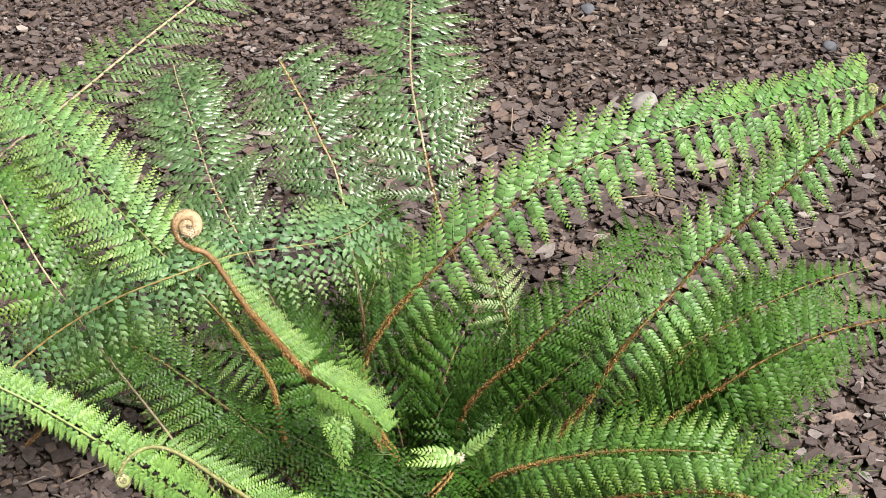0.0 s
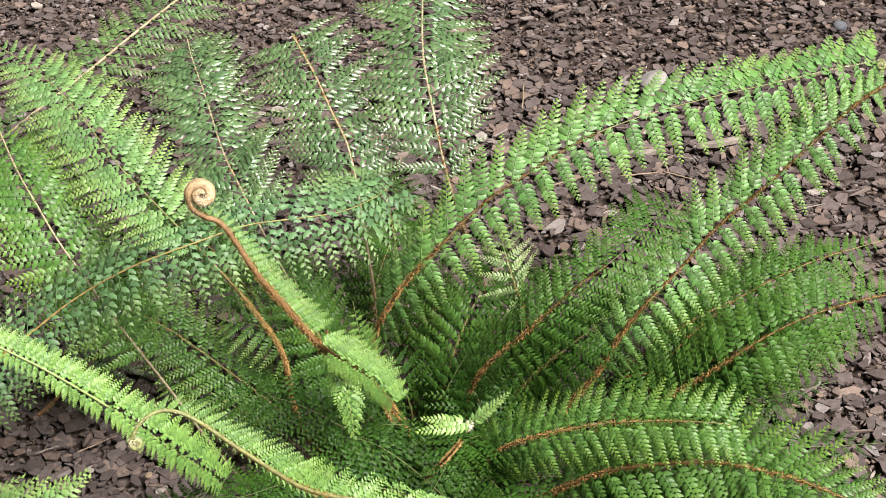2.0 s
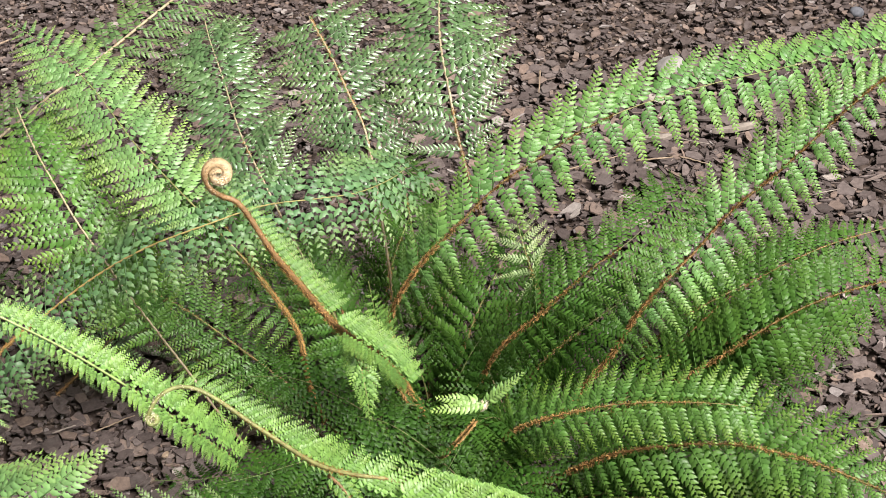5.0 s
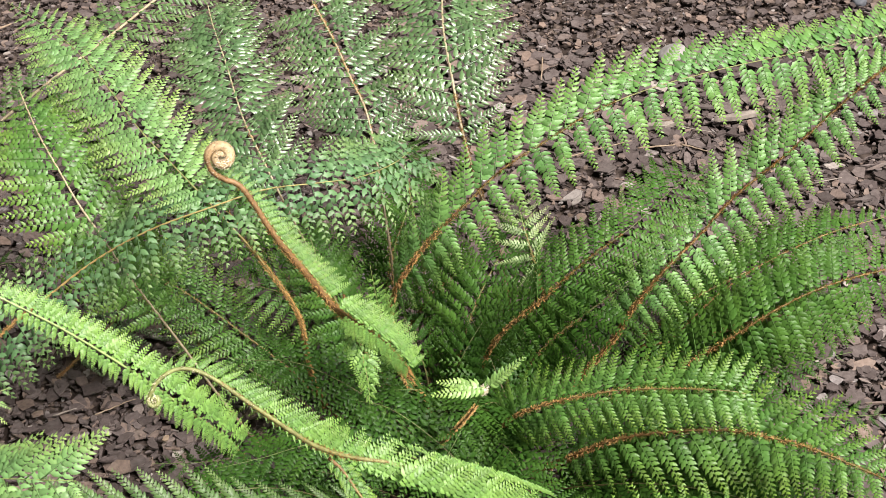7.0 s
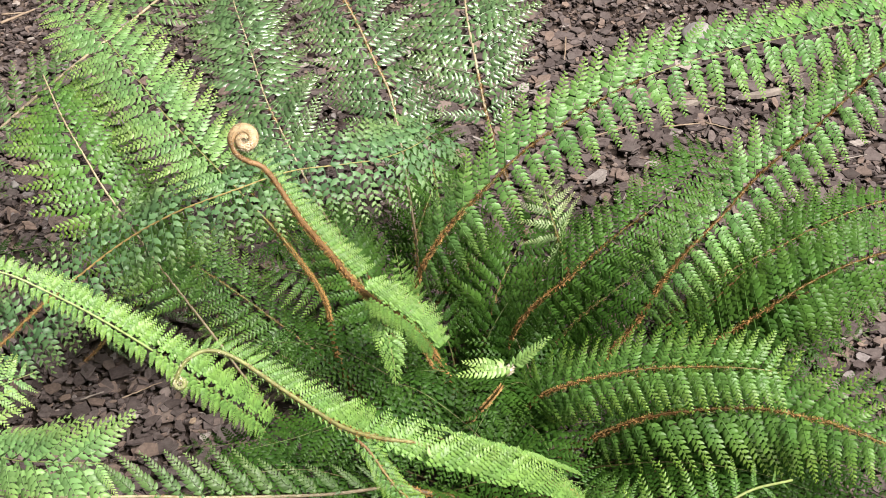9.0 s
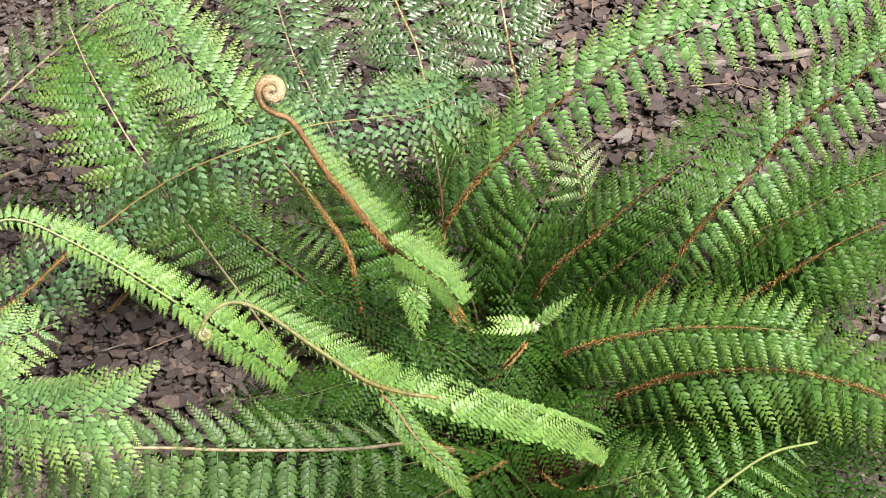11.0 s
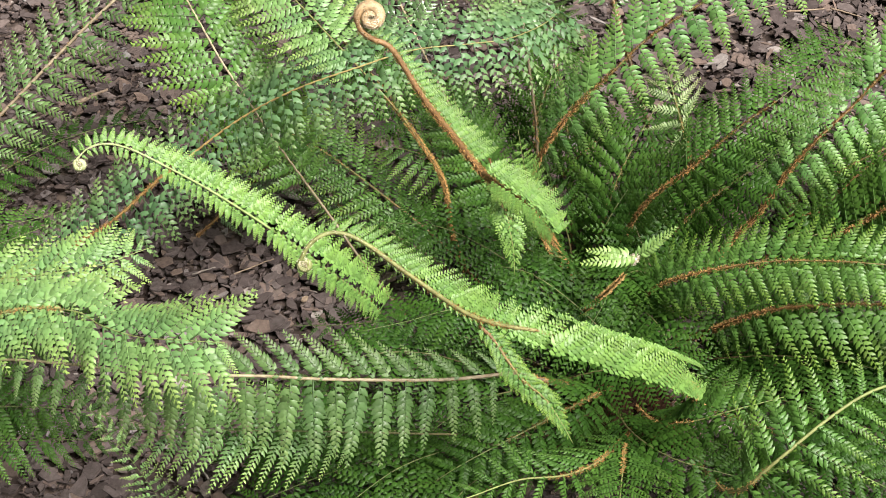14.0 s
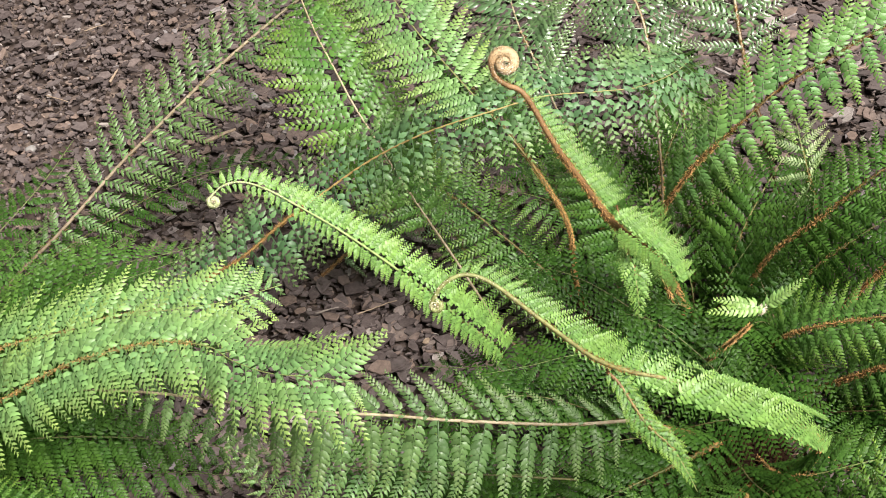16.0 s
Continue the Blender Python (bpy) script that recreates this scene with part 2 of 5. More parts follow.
def pinna_mesh(name, tone, pairs, width, arch, eared, plump, loose=1.0):
    """A side branch of a frond, one long in x: a fine midrib with leaflets on both sides, its face towards z."""
    verts, faces = [], []
    bend = lambda u: Vector((u * (1 - 0.12 * arch * u), 0, -0.22 * arch * u * u))  # noqa: E731
    n = pairs
    for i in range(n + 1):
        for k, sgn in enumerate((1, -1)):
            u = (i + 0.5 * k) / (n + 0.6)
            if i == 0 and k == 1:
                continue
            taper = min(1.0, 0.75 + 1.6 * u) * (1 - max(0.0, u - 0.25) / 0.75) ** 0.75
            le = width * (0.2 + 0.9 * taper) * rng.uniform(0.94, 1.06)
            swing = radians(rng.uniform(52, 60) - 14 * u)
            roll = sgn * rng.uniform(-0.05, 0.35)
            normal = Vector((loose * rng.uniform(-0.22, 0.14), loose * roll, 1)).normalized()
            along = Vector((math.cos(swing), sgn * math.sin(swing), 0))
            along = (along - normal * along.dot(normal)).normalized()
            wide = le * rng.uniform(0.94, 1.06) * plump
            base = bend(u) + Vector((0, sgn * 0.006, 0.002))
            if sgn > 0:
                leaflet(verts, faces, base, along, normal, le, -wide, eared)
            else:
                leaflet(verts, faces, base, along, normal, le, wide, eared)
    # end leaflet
    leaflet(verts, faces, bend(0.95), Vector((1, 0, -0.25 * arch)).normalized(), Vector((0.25 * arch, 0, 1)).normalized(), width * 0.34, width * 0.2, 0)
    rib = [bend(k / 5 * 0.98) for k in range(6)]
    v, f = tube(rib, [0.011 - 0.008 * k / 5 for k in range(6)], 3)
    s = len(verts)
    verts += v
    faces += [tuple(s + i for i in q) for q in f]
    me = mesh_from(name, verts, faces, TONES[tone], True)
    me.attributes.new("growth", "FLOAT", "POINT").data.foreach_set("value", [max(0.0, min(1.0, q[0])) for q in verts])
    return me


PINNAE = {}


def pinnae(kind, tone):
    """A set of alike but varied side branches, made when first wanted."""
    if (kind, tone) not in PINNAE:
        pairs, width, plump = {"fine": (12, 0.130, 0.52), "lacy": (13, 0.112, 0.43), "comb": (11, 0.142, 0.40), "round": (7, 0.165, 0.54), "narrow": (10, 0.142, 0.50),
                               "plain": (8, 0.150, 0.50), "broad": (11, 0.152, 0.49), "tiny": (7, 0.25, 0.55), "bud": (9, 0.175, 0.62)}[kind]
        PINNAE[kind, tone] = [pinna_mesh("pinna", tone, pairs + rng.choice((-1, 0, 0, 1)), width * rng.uniform(0.92, 1.1), rng.uniform(0.1, 0.8), 1 if kind != "tiny" else 0, plump, 1.9 if kind == "round" else 1.5 if kind in ("lacy", "comb") else 1.0)
                              for _ in range(7)]
    return PINNAE[kind, tone]


def flakes(points, radii, start, stop, count, size, spread=1.0):
    """Loose papery scales standing off a stem between two fractions of its length."""
    verts, faces = [], []
    last = len(points) - 1
    for _ in range(count):
        u = start + (stop - start) * rng.random() ** 1.35
        i = min(last - 1, int(u * last))
        p = points[i].lerp(points[i + 1], u * last - i)
        t = (points[i + 1] - points[i]).normalized()
        out = Vector((rng.gauss(0, 1), rng.gauss(0, 1), rng.gauss(0, 1)))
        out = (out - t * out.dot(t)).normalized()
        d = (out * rng.uniform(0.4, 1.0) * spread + t * rng.uniform(-0.2, 1.0)).normalized()
        w = d.cross(out + t * 0.3).normalized() * size * rng.uniform(0.05, 0.12)
        le = size * rng.uniform(0.5, 1.25)
        b = p + out * radii[i] * 0.85
        s = len(verts)
        verts += [b - w * 0.6, b + d * le * 0.45 - w, b + d * le + out * le * 0.2, b + d * le * 0.5 + w, b + w * 0.6]
        faces.append((s, s + 1, s + 2, s + 3, s + 4))
    return verts, faces


TO_CAMERA = Vector((0.0, -0.78, 0.63))  # roughly the way to the camera; blades, coils and young branches are faced to fit its view


def frond(plant, points, half, tone, face, start, step=0.0155, sweep=25.0, lift=4.0, kind="", curl=0.0, scaly=0.3, blunt=False, rad=0.0015, taper=1.0, turned=None, unrolling=False, arms=(), sides=(1.0, 1.0), reach=0.0, fan=0.0, shoulder=0.46, drape=0.0, bare=1.0, fade=(0.72, 2.2), sweeps=(), folds=(), cover=0.016, upturn=0.0, fat=1.0, swell=0.8, stalk="", label=""):
    """A frond from its foot to its tip: a tapering stalk with side branches from the fraction start on.
    half: length of the longest side branch. face: how far the blade is turned from level towards the camera."""
    path, length = smooth_path(points, 0.006)
    hint = (Vector((0, 0, 1)) * (1 - face) + TO_CAMERA * face).normalized()
    hint = Vector(turned).normalized() if turned else hint
    blade_end = len(path) - 1
    if curl:
        # the rolled tip: a shrinking spiral on the end of the stalk
        t = (path[-1] - path[-2]).normalized()
        t = (t - TO_CAMERA * t.dot(TO_CAMERA)).normalized()
        across = t.cross(TO_CAMERA).normalized()
        if across.x < 0:
            across = -across
        if curl > 0.01:
            turns, r = 1.45, curl
        else:
            turns, r = 1.5, curl
            across = -across if t.z > 0.2 else across
        centre = path[-1] + across * r
        k, total = 1, int(turns * 26)
        while k <= total:
            a = 2 * math.pi * turns * k / total
            rr = r * (1 - 0.92 * k / total)
            path.append(centre - across * rr * math.cos(a) + t * rr * math.sin(a) + TO_CAMERA * (0.12 * r * k / total))
            k += 1
    n = len(path)
    radii = []
    for i in range(n):
        u = min(1.0, i / blade_end)
        r = rad * (1.0 - 0.78 * u ** 0.9) if taper == 1.0 else rad * (1.0 - (1 - taper) * u)
        if i > blade_end:
            q = (i - blade_end) / max(1, n - 1 - blade_end)
            r = curl * ((0.46 if curl > 0.01 else 0.5) - 0.14 * q) * min(1.0, 0.55 + 3 * q)
        radii.append(r)
    v, f = tube(path, radii, 8)
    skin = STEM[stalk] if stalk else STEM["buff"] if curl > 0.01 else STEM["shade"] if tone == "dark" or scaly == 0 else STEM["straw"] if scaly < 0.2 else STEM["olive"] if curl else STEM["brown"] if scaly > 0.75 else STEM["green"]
    me = mesh_from("frond", v, f, skin, True)
    me.attributes.new("along", "FLOAT", "POINT").data.foreach_set("value", [(0.35 * i / blade_end if i < blade_end else min(1.0, 0.35 + (i - blade_end) / 9)) if curl > 0.01 else i / (n - 1) for i in range(n) for _ in range(8)])
    ob = part("frond", me, plant, label)
    if curl > 0.01:
        cv, cf = flakes(path, radii, blade_end / (n - 1) * 0.97, 1.0, 2000, 0.0026)
        part("crozier_wool", mesh_from("crozier_wool", cv, cf, WOOL), ob, "pale woolly scales on the coiled tip")
    elif curl:
        cv, cf = flakes(path, radii, blade_end / (n - 1) * 0.84, 1.0, 900, 0.0022)
        part("tip_wool", mesh_from("tip_wool", cv, cf, WOOL), ob, "pale wool on the rolled tip")
    if scaly > 0:
        cv, cf = flakes(path[:blade_end + 1], radii, 0.0, reach or 0.55 + 0.38 * min(1.0, scaly), int(9500 * scaly * length), 0.0024 if scaly < 1 else 0.0029)
        part("stalk_fuzz", mesh_from("stalk_fuzz", cv, cf, SCALES), ob, "rust-brown papery scales")
    # side branches
    kind = kind or ("tiny" if half < 0.024 else "narrow" if half < 0.05 else "fine")
    shapes = pinnae(kind, tone)
    count = int(length * (1 - start) / step)
    phase = rng.uniform(0, 6.28)
    for i in range(count + 1):
        for k, sgn in enumerate((1, -1)):
            u = start + (1 - start) * (i + 0.5 * k + rng.uniform(-0.07, 0.07)) / (count + 0.6)
            if not 0 < u < 0.995:
                continue
            j = min(blade_end - 1, int(u * blade_end))
            p = path[j].lerp(path[j + 1], u * blade_end - j)
            t = (path[min(j + 2, blade_end)] - path[max(j - 2, 0)]).normalized()
            nrm = (hint - t * hint.dot(t)).normalized()
            side = t.cross(nrm)
            w = max(0.0, (u - start) / (1 - start))
            prof = min(1.0, 0.55 + 2.2 * w)
            prof *= 1.0 if blunt else max(0.06, 1 - max(0.0, (w - shoulder) / (1 - shoulder)) ** 1.8)
            if unrolling:
                prof = min(1.0, swell + 1.5 * w) * (1 - fade[0] * w ** fade[1])
            le = half * prof * sides[k] * rng.uniform(0.92, 1.07)
            if k and unrolling and w > 0.4:
                le *= bare
            if le < 0.004:
                continue
            sw = radians(sweep * (1 - fan * w) + 16 * w * (0 if blunt or unrolling else 1) + rng.uniform(-3, 3))
            if unrolling and k and w < 0.45:
                sw = radians(-70 + rng.uniform(-6, 6))
            if sweeps:
                sw = radians(sweeps[k] * (1 - 0.5 * w) + rng.uniform(-4, 4))
            if drape and k == (drape < 0):
                sw = radians(8 + rng.uniform(-7, 7))
            li = radians(lift + 7 * math.sin(9 * w + phase + 2 * k) + rng.uniform(-4, 4)) if not folds else radians(folds[k] + rng.uniform(-4, 4))
            d = (side * sgn * math.cos(sw) * math.cos(li) + t * math.sin(sw) + nrm * math.sin(li) - Vector((0, 0, 0.02 if unrolling else 0.12 + rng.uniform(0, 0.06))) - Vector((0, 0, abs(drape) if k == (drape < 0) else 0))).normalized()
            z = (nrm + Vector((rng.gauss(0, 0.07), rng.gauss(0, 0.07), rng.gauss(0, 0.07))))
            z = (z - d * z.dot(d)).normalized()
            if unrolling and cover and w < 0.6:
                # the lower branches of a young frond are shifted over its stalk and faced to the camera
                z = z * (0.3 + w) + TO_CAMERA * (0.7 - w)
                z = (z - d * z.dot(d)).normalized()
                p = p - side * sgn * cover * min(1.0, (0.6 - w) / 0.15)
            if upturn:
                # side branches twisted so that their faces look up to the light
                z = z * (1 - upturn) + Vector((0.3, -0.5, 0.8)) * upturn
                z = (z - d * z.dot(d)).normalized()
            y = z.cross(d)
            m = Matrix((d, y, z)).transposed().to_4x4()
            wide = fat * rng.uniform(0.92, 1.1) * (1.0 + 0.5 * max(0.0, 0.45 - prof))
            m = Matrix.Translation(p + d * radii[j] * 0.4 + nrm * radii[j] * (-0.7 if unrolling and w > 0.45 else 6.0 if unrolling else 0.8)) @ m @ Matrix.Diagonal((le, le * wide * (1 if rng.random() < 0.5 else -1), le, 1))
            piece = new("pinna", rng.choice(shapes))
            piece.parent = ob
            piece.matrix_basis = m
    if arms:
        cv, cf = flakes(path, [r * 2 for r in radii], 0.95, 1.0, 420, 0.0032)
        part("tip_wool", mesh_from("tip_wool", cv, cf, WOOL), ob, "pale wool on the opening tip")
    for d in arms:
        # the few open side branches at a shoot's tip
        d = Vector(d)
        le, d = d.length, d.normalized()
        z = (TO_CAMERA + Vector((0, 0, 0.6)))
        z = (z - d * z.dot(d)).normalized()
        piece = new("pinna", rng.choice(pinnae("broad", "tuft")))
        piece.parent = ob
        piece.matrix_basis = Matrix.Translation(path[blade_end]) @ Matrix((d, z.cross(d), z)).transposed().to_4x4() @ Matrix.Diagonal((le, le, le, 1))
    return ob


def crown(plant, at, size, seed):
    """The scaly rootstock from which the stalks rise."""
    bm = bmesh.new()
    bmesh.ops.create_icosphere(bm, subdivisions=3, radius=1.0)
    for v in bm.verts:
        q = 1 + 0.35 * noise.noise(v.co * 1.8 + Vector((seed, 0, 0))) + 0.15 * noise.noise(v.co * 5 + Vector((seed, 2, 0)))
        v.co = Vector((v.co.x * size[0] * q, v.co.y * size[1] * q, v.co.z * size[2] * q)) + Vector(at)
    bm.normal_update()
    cv, cf = [], []
    for v in bm.verts:
        for _ in range(7 if v.co.z > at[2] * 0.3 else 0):
            d = (v.normal + Vector((rng.gauss(0, 0.5), rng.gauss(0, 0.5), rng.gauss(0.5, 0.5)))).normalized()
            w = d.cross(Vector((rng.gauss(0, 1), rng.gauss(0, 1), rng.gauss(0, 1)))).normalized() * rng.uniform(0.0004, 0.0011)
            b = v.co + Vector((rng.gauss(0, 0.002), rng.gauss(0, 0.002), rng.gauss(0, 0.002)))
            le, s = rng.uniform(0.006, 0.015), len(cv)
            cv += [b - w, b + d * le * 0.5 - w, b + d * le + v.normal * le * 0.15, b + d * le * 0.5 + w, b + w]
            cf.append((s, s + 1, s + 2, s + 3, s + 4))
    me = bpy.data.meshes.new("crown")
    bm.to_mesh(me)
    bm.free()
    me.materials.append(ROOT)
    ob = part("crown", me, plant, "scaly rootstock, its dark brown deepened to look shaded")
    part("crown_fuzz", mesh_from("crown_fuzz", cv, cf, DARKENED_SCALES), ob, "rust-brown papery scales darkened to look shaded")


# ---- ground ----


def ground_height(x, y):
    return 0.012 * noise.noise(Vector((x * 1.7, y * 1.7, 3.1))) + 0.004 * noise.noise(Vector((x * 7, y * 7, 1.3)))


def ground_sheet():
    """One sheet to the horizon, finer where it is looked at."""
    xs = sorted(set(list(np.linspace(-1.6, 1.6, 81).round(4)) + [-2000, -400, -80, -20, -6, -2.5, 2.5, 6, 20, 80, 400, 2000]))
    verts = [(x, y, ground_height(x, y) * (1 if abs(x) < 2 and abs(y) < 2 else 0) - 0.006) for y in xs for x in xs]
    k = len(xs)
    faces = [(j * k + i, j * k + i + 1, (j + 1) * k + i + 1, (j + 1) * k + i) for j in range(k - 1) for i in range(k - 1)]
    return mesh_from("ground", verts, faces, SOIL, True)


ground = tagged(new("ground", ground_sheet()), "dark brown garden soil under a layer of bark mulch", "ground", kind="structure")


def chip_shape(r, long, wide, thick, corners):
    """An angular slab of bark, uneven in outline and thickness."""
    top, low = [], []
    turn = r.uniform(0, 6.28)
    tilt_x, tilt_y = r.gauss(0, 0.05), r.gauss(0, 0.05)
    for k in range(corners):
        a = turn + 2 * math.pi * (k + r.uniform(-0.3, 0.3)) / corners
        q = r.uniform(0.58, 1.15)
        x, y = math.cos(a) * long / 2 * q, math.sin(a) * wide / 2 * q
        z = thick * r.uniform(0.8, 1.1) + tilt_x * x + tilt_y * y
        top.append((x * 0.97, y * 0.97, z))
        low.append((x, y, -thick * r.uniform(0.3, 0.6) + tilt_x * x + tilt_y * y))
    verts = low + top
    faces = [tuple(range(corners, 2 * corners))] + [(k, (k + 1) % corners, corners + (k + 1) % corners, corners + k) for k in range(corners)]
    return verts, faces


def chip_size(r):
    """Length, width and thickness: mostly small pieces, some large flakes, a few long shreds."""
    pick = r.random()
    if pick < 0.58:
        le = r.uniform(0.005, 0.0105)
    elif pick < 0.92:
        le = r.uniform(0.0105, 0.020)
    else:
        le = r.uniform(0.020, 0.033)
    ratio = r.uniform(0.42, 0.9) if r.random() < 0.72 else r.uniform(0.08, 0.34)
    return le, le * ratio, r.uniform(0.0006, 0.0014) + 0.012 * le


def lay(r, x, y, lift_range):
    z = ground_height(x, y) + r.uniform(*lift_range)
    return Matrix.Translation((x, y, z)) @ Euler((r.gauss(0, 0.10), r.gauss(0, 0.10), r.uniform(0, 6.28))).to_matrix().to_4x4()


def mulch(count, seed):
    r = random.Random(seed)
    verts, faces = [], []
    made = 0
    while made < count:
        if made < count * 0.88:
            x, y = r.uniform(-1.05, 0.75), r.uniform(-0.62, 1.0)
        else:
            x, y = r.gauss(-0.15, 0.9), r.gauss(0.2, 0.9)
        le, wi, th = chip_size(r)
        if y > 0.5 + 0.12 * noise.noise(Vector((x * 3, y * 3, 0))) or x < -0.66:
            le, wi = le * 0.72, wi * 0.72
        v, f = chip_shape(r, le, wi, th, r.choice((5, 6, 6, 7, 8)))
        m = np.array(lay(r, x, y, (-0.003, 0.006) if le < 0.019 else (0.002, 0.009)))
        s = len(verts)
        verts.extend((np.array(v) @ m[:3, :3].T + m[:3, 3]).tolist())
        faces.extend(tuple(s + i for i in q) for q in f)
        made += 1
    return mesh_from("bark_mulch", verts, faces, BARK)


tagged(new("bark_mulch", mulch(84000, 21)), "loose brown and grey bark chips covering the soil", "mulch", kind="stuff")

# ---- the ferns ----

fern = tagged(new("fern"), "soft shield fern clump with arching green fronds in bark mulch", "fern", group="ferns in the bed")
fern.matrix_basis = pose(-0.01, -0.25, 0)
neighbour = tagged(new("fern"), "neighbouring shield fern whose fronds lean over the bark mulch", "fern", group="ferns in the bed")
neighbour.matrix_basis = pose(-0.88, -0.3, 0)
bpy.context.view_layer.update()

frond(fern, [(-0.14, 0.083, 0.03), (-0.146, 0.048, 0.12), (-0.147, 0.029, 0.205), (-0.17, 0.013, 0.285), (-0.202, 0.028, 0.33), (-0.255, 0.094, 0.35), (-0.289, 0.136, 0.365), (-0.338, 0.213, 0.385), (-0.385, 0.277, 0.39), (-0.442, 0.345, 0.385)],
      half=0.066, tone="light", face=0.5, start=0.46, step=0.0138, scaly=0.9, reach=0.42, rad=0.0015, kind="fine", stalk="green", label="fresh pale green frond")
frond(fern, [(-0.2, 0.02, 0.03), (-0.237, 0.031, 0.1), (-0.262, 0.049, 0.14), (-0.289, 0.061, 0.19), (-0.314, 0.07, 0.24), (-0.332, 0.081, 0.275), (-0.352, 0.098, 0.305), (-0.371, 0.124, 0.33), (-0.393, 0.164, 0.345), (-0.421, 0.234, 0.35)],
      half=0.078, tone="fresh", face=0.55, start=0.37, scaly=0.15, step=0.0138, shoulder=0.55, kind="fine", rad=0.0015, taper=0.6, label="fresh light green frond")
frond(fern, [(-0.094, 0.127, 0.05), (-0.121, 0.124, 0.15), (-0.151, 0.123, 0.25), (-0.181, 0.169, 0.302), (-0.201, 0.229, 0.305), (-0.222, 0.314, 0.315), (-0.24, 0.386, 0.315), (-0.25, 0.437, 0.31)],
      half=0.085, tone="teal", face=0.65, start=0.42, scaly=0.1, step=0.0125, kind="comb", shoulder=0.72, sweep=36, rad=0.0013, taper=0.6, label="mature blue-green frond")
frond(fern, [(-0.064, 0.151, 0.05), (-0.059, 0.147, 0.14), (-0.061, 0.155, 0.21), (-0.072, 0.222, 0.29), (-0.09, 0.276, 0.31), (-0.108, 0.329, 0.325), (-0.132, 0.399, 0.33)],
      half=0.074, tone="teal", face=0.55, start=0.45, blunt=True, scaly=0.4, step=0.0142, kind="comb", reach=0.99, rad=0.0015, taper=0.7, stalk="straw", label="mature blue-green frond, broken off at the tip")
frond(fern, [(0.041, 0.082, 0.04), (0.057, 0.13, 0.13), (0.044, 0.161, 0.2), (0.024, 0.192, 0.28), (0.014, 0.245, 0.33), (0.008, 0.317, 0.345), (0.011, 0.429, 0.345), (0.016, 0.539, 0.33)],
      half=0.092, tone="teal", face=0.45, start=0.42, scaly=1.0, step=0.0148, kind="comb", reach=0.5, shoulder=0.6, rad=0.0018, taper=0.6, stalk="straw", label="mature blue-green frond")
frond(fern, [(-0.052, 0.123, 0.05), (-0.062, 0.095, 0.14), (-0.05, 0.053, 0.215), (-0.02, 0.046, 0.27), (0.014, 0.051, 0.305), (0.054, 0.069, 0.335), (0.096, 0.083, 0.355), (0.151, 0.104, 0.375), (0.206, 0.121, 0.385), (0.272, 0.137, 0.39), (0.33, 0.159, 0.385), (0.401, 0.191, 0.375), (0.459, 0.224, 0.36)],
      half=0.05, tone="lush", face=0.6, start=0.2, curl=0.0048, scaly=1.0, kind="broad", step=0.0195, sweep=44, sides=(1.05, 1.28), blunt=True, reach=0.6, drape=0.8, stalk="green", rad=0.0012, fat=1.1, label="fresh light green frond")
frond(fern, [(0.098, 0.054, 0.03), (0.131, 0.058, 0.08), (0.157, 0.06, 0.115), (0.185, 0.058, 0.172), (0.214, 0.068, 0.205), (0.248, 0.09, 0.225), (0.284, 0.11, 0.255), (0.335, 0.127, 0.29), (0.392, 0.151, 0.33), (0.439, 0.179, 0.35), (0.51, 0.224, 0.355)],
      half=0.061, tone="lush", face=0.7, start=0.22, scaly=1.6, step=0.0168, kind="fine", rad=0.0019, sweep=38, sides=(0.95, 1.1), drape=0.6, fat=1.08, label="fresh light green frond")
frond(fern, [(0.011, 0.076, 0.04), (0.044, 0.04, 0.15), (0.089, 0.021, 0.215), (0.134, 0.035, 0.25), (0.18, 0.063, 0.265), (0.217, 0.108, 0.265), (0.25, 0.153, 0.26)],
      half=0.06, tone="mid", face=0.5, start=0.18, scaly=1.0, step=0.0125, kind="lacy", sweep=28, reach=0.7, stalk="shade", shoulder=0.85, rad=0.001, label="mid green frond")
frond(fern, [(-0.055, 0.165, 0.05), (-0.026, 0.137, 0.12), (0.006, 0.132, 0.16), (0.036, 0.153, 0.17)],
      half=0.058, tone="mid", face=0.45, start=0.2, step=0.012, kind="lacy", scaly=0.5, rad=0.0012, label="mid green frond low in the clump")
frond(fern, [(-0.097, 0.16, 0.05), (-0.121, 0.131, 0.11), (-0.152, 0.116, 0.15), (-0.184, 0.114, 0.17), (-0.222, 0.138, 0.16)],
      half=0.058, tone="fresh", face=0.45, start=0.2, step=0.012, kind="lacy", scaly=0.5, rad=0.0012, label="fresh green frond low in the clump")
frond(fern, [(-0.079, 0.185, 0.05), (-0.067, 0.168, 0.12), (-0.057, 0.163, 0.17), (-0.043, 0.193, 0.19), (-0.03, 0.239, 0.19)],
      half=0.058, tone="mid", face=0.45, start=0.2, step=0.012, kind="lacy", scaly=0.5, rad=0.0012, label="mid green frond low in the clump")
frond(fern, [(-0.091, 0.168, 0.05), (-0.109, 0.146, 0.12), (-0.133, 0.144, 0.17), (-0.161, 0.169, 0.19), (-0.199, 0.223, 0.18)],
      half=0.058, tone="mid", face=0.45, start=0.2, step=0.012, kind="lacy", scaly=0.5, rad=0.0012, label="mid green frond low in the clump")
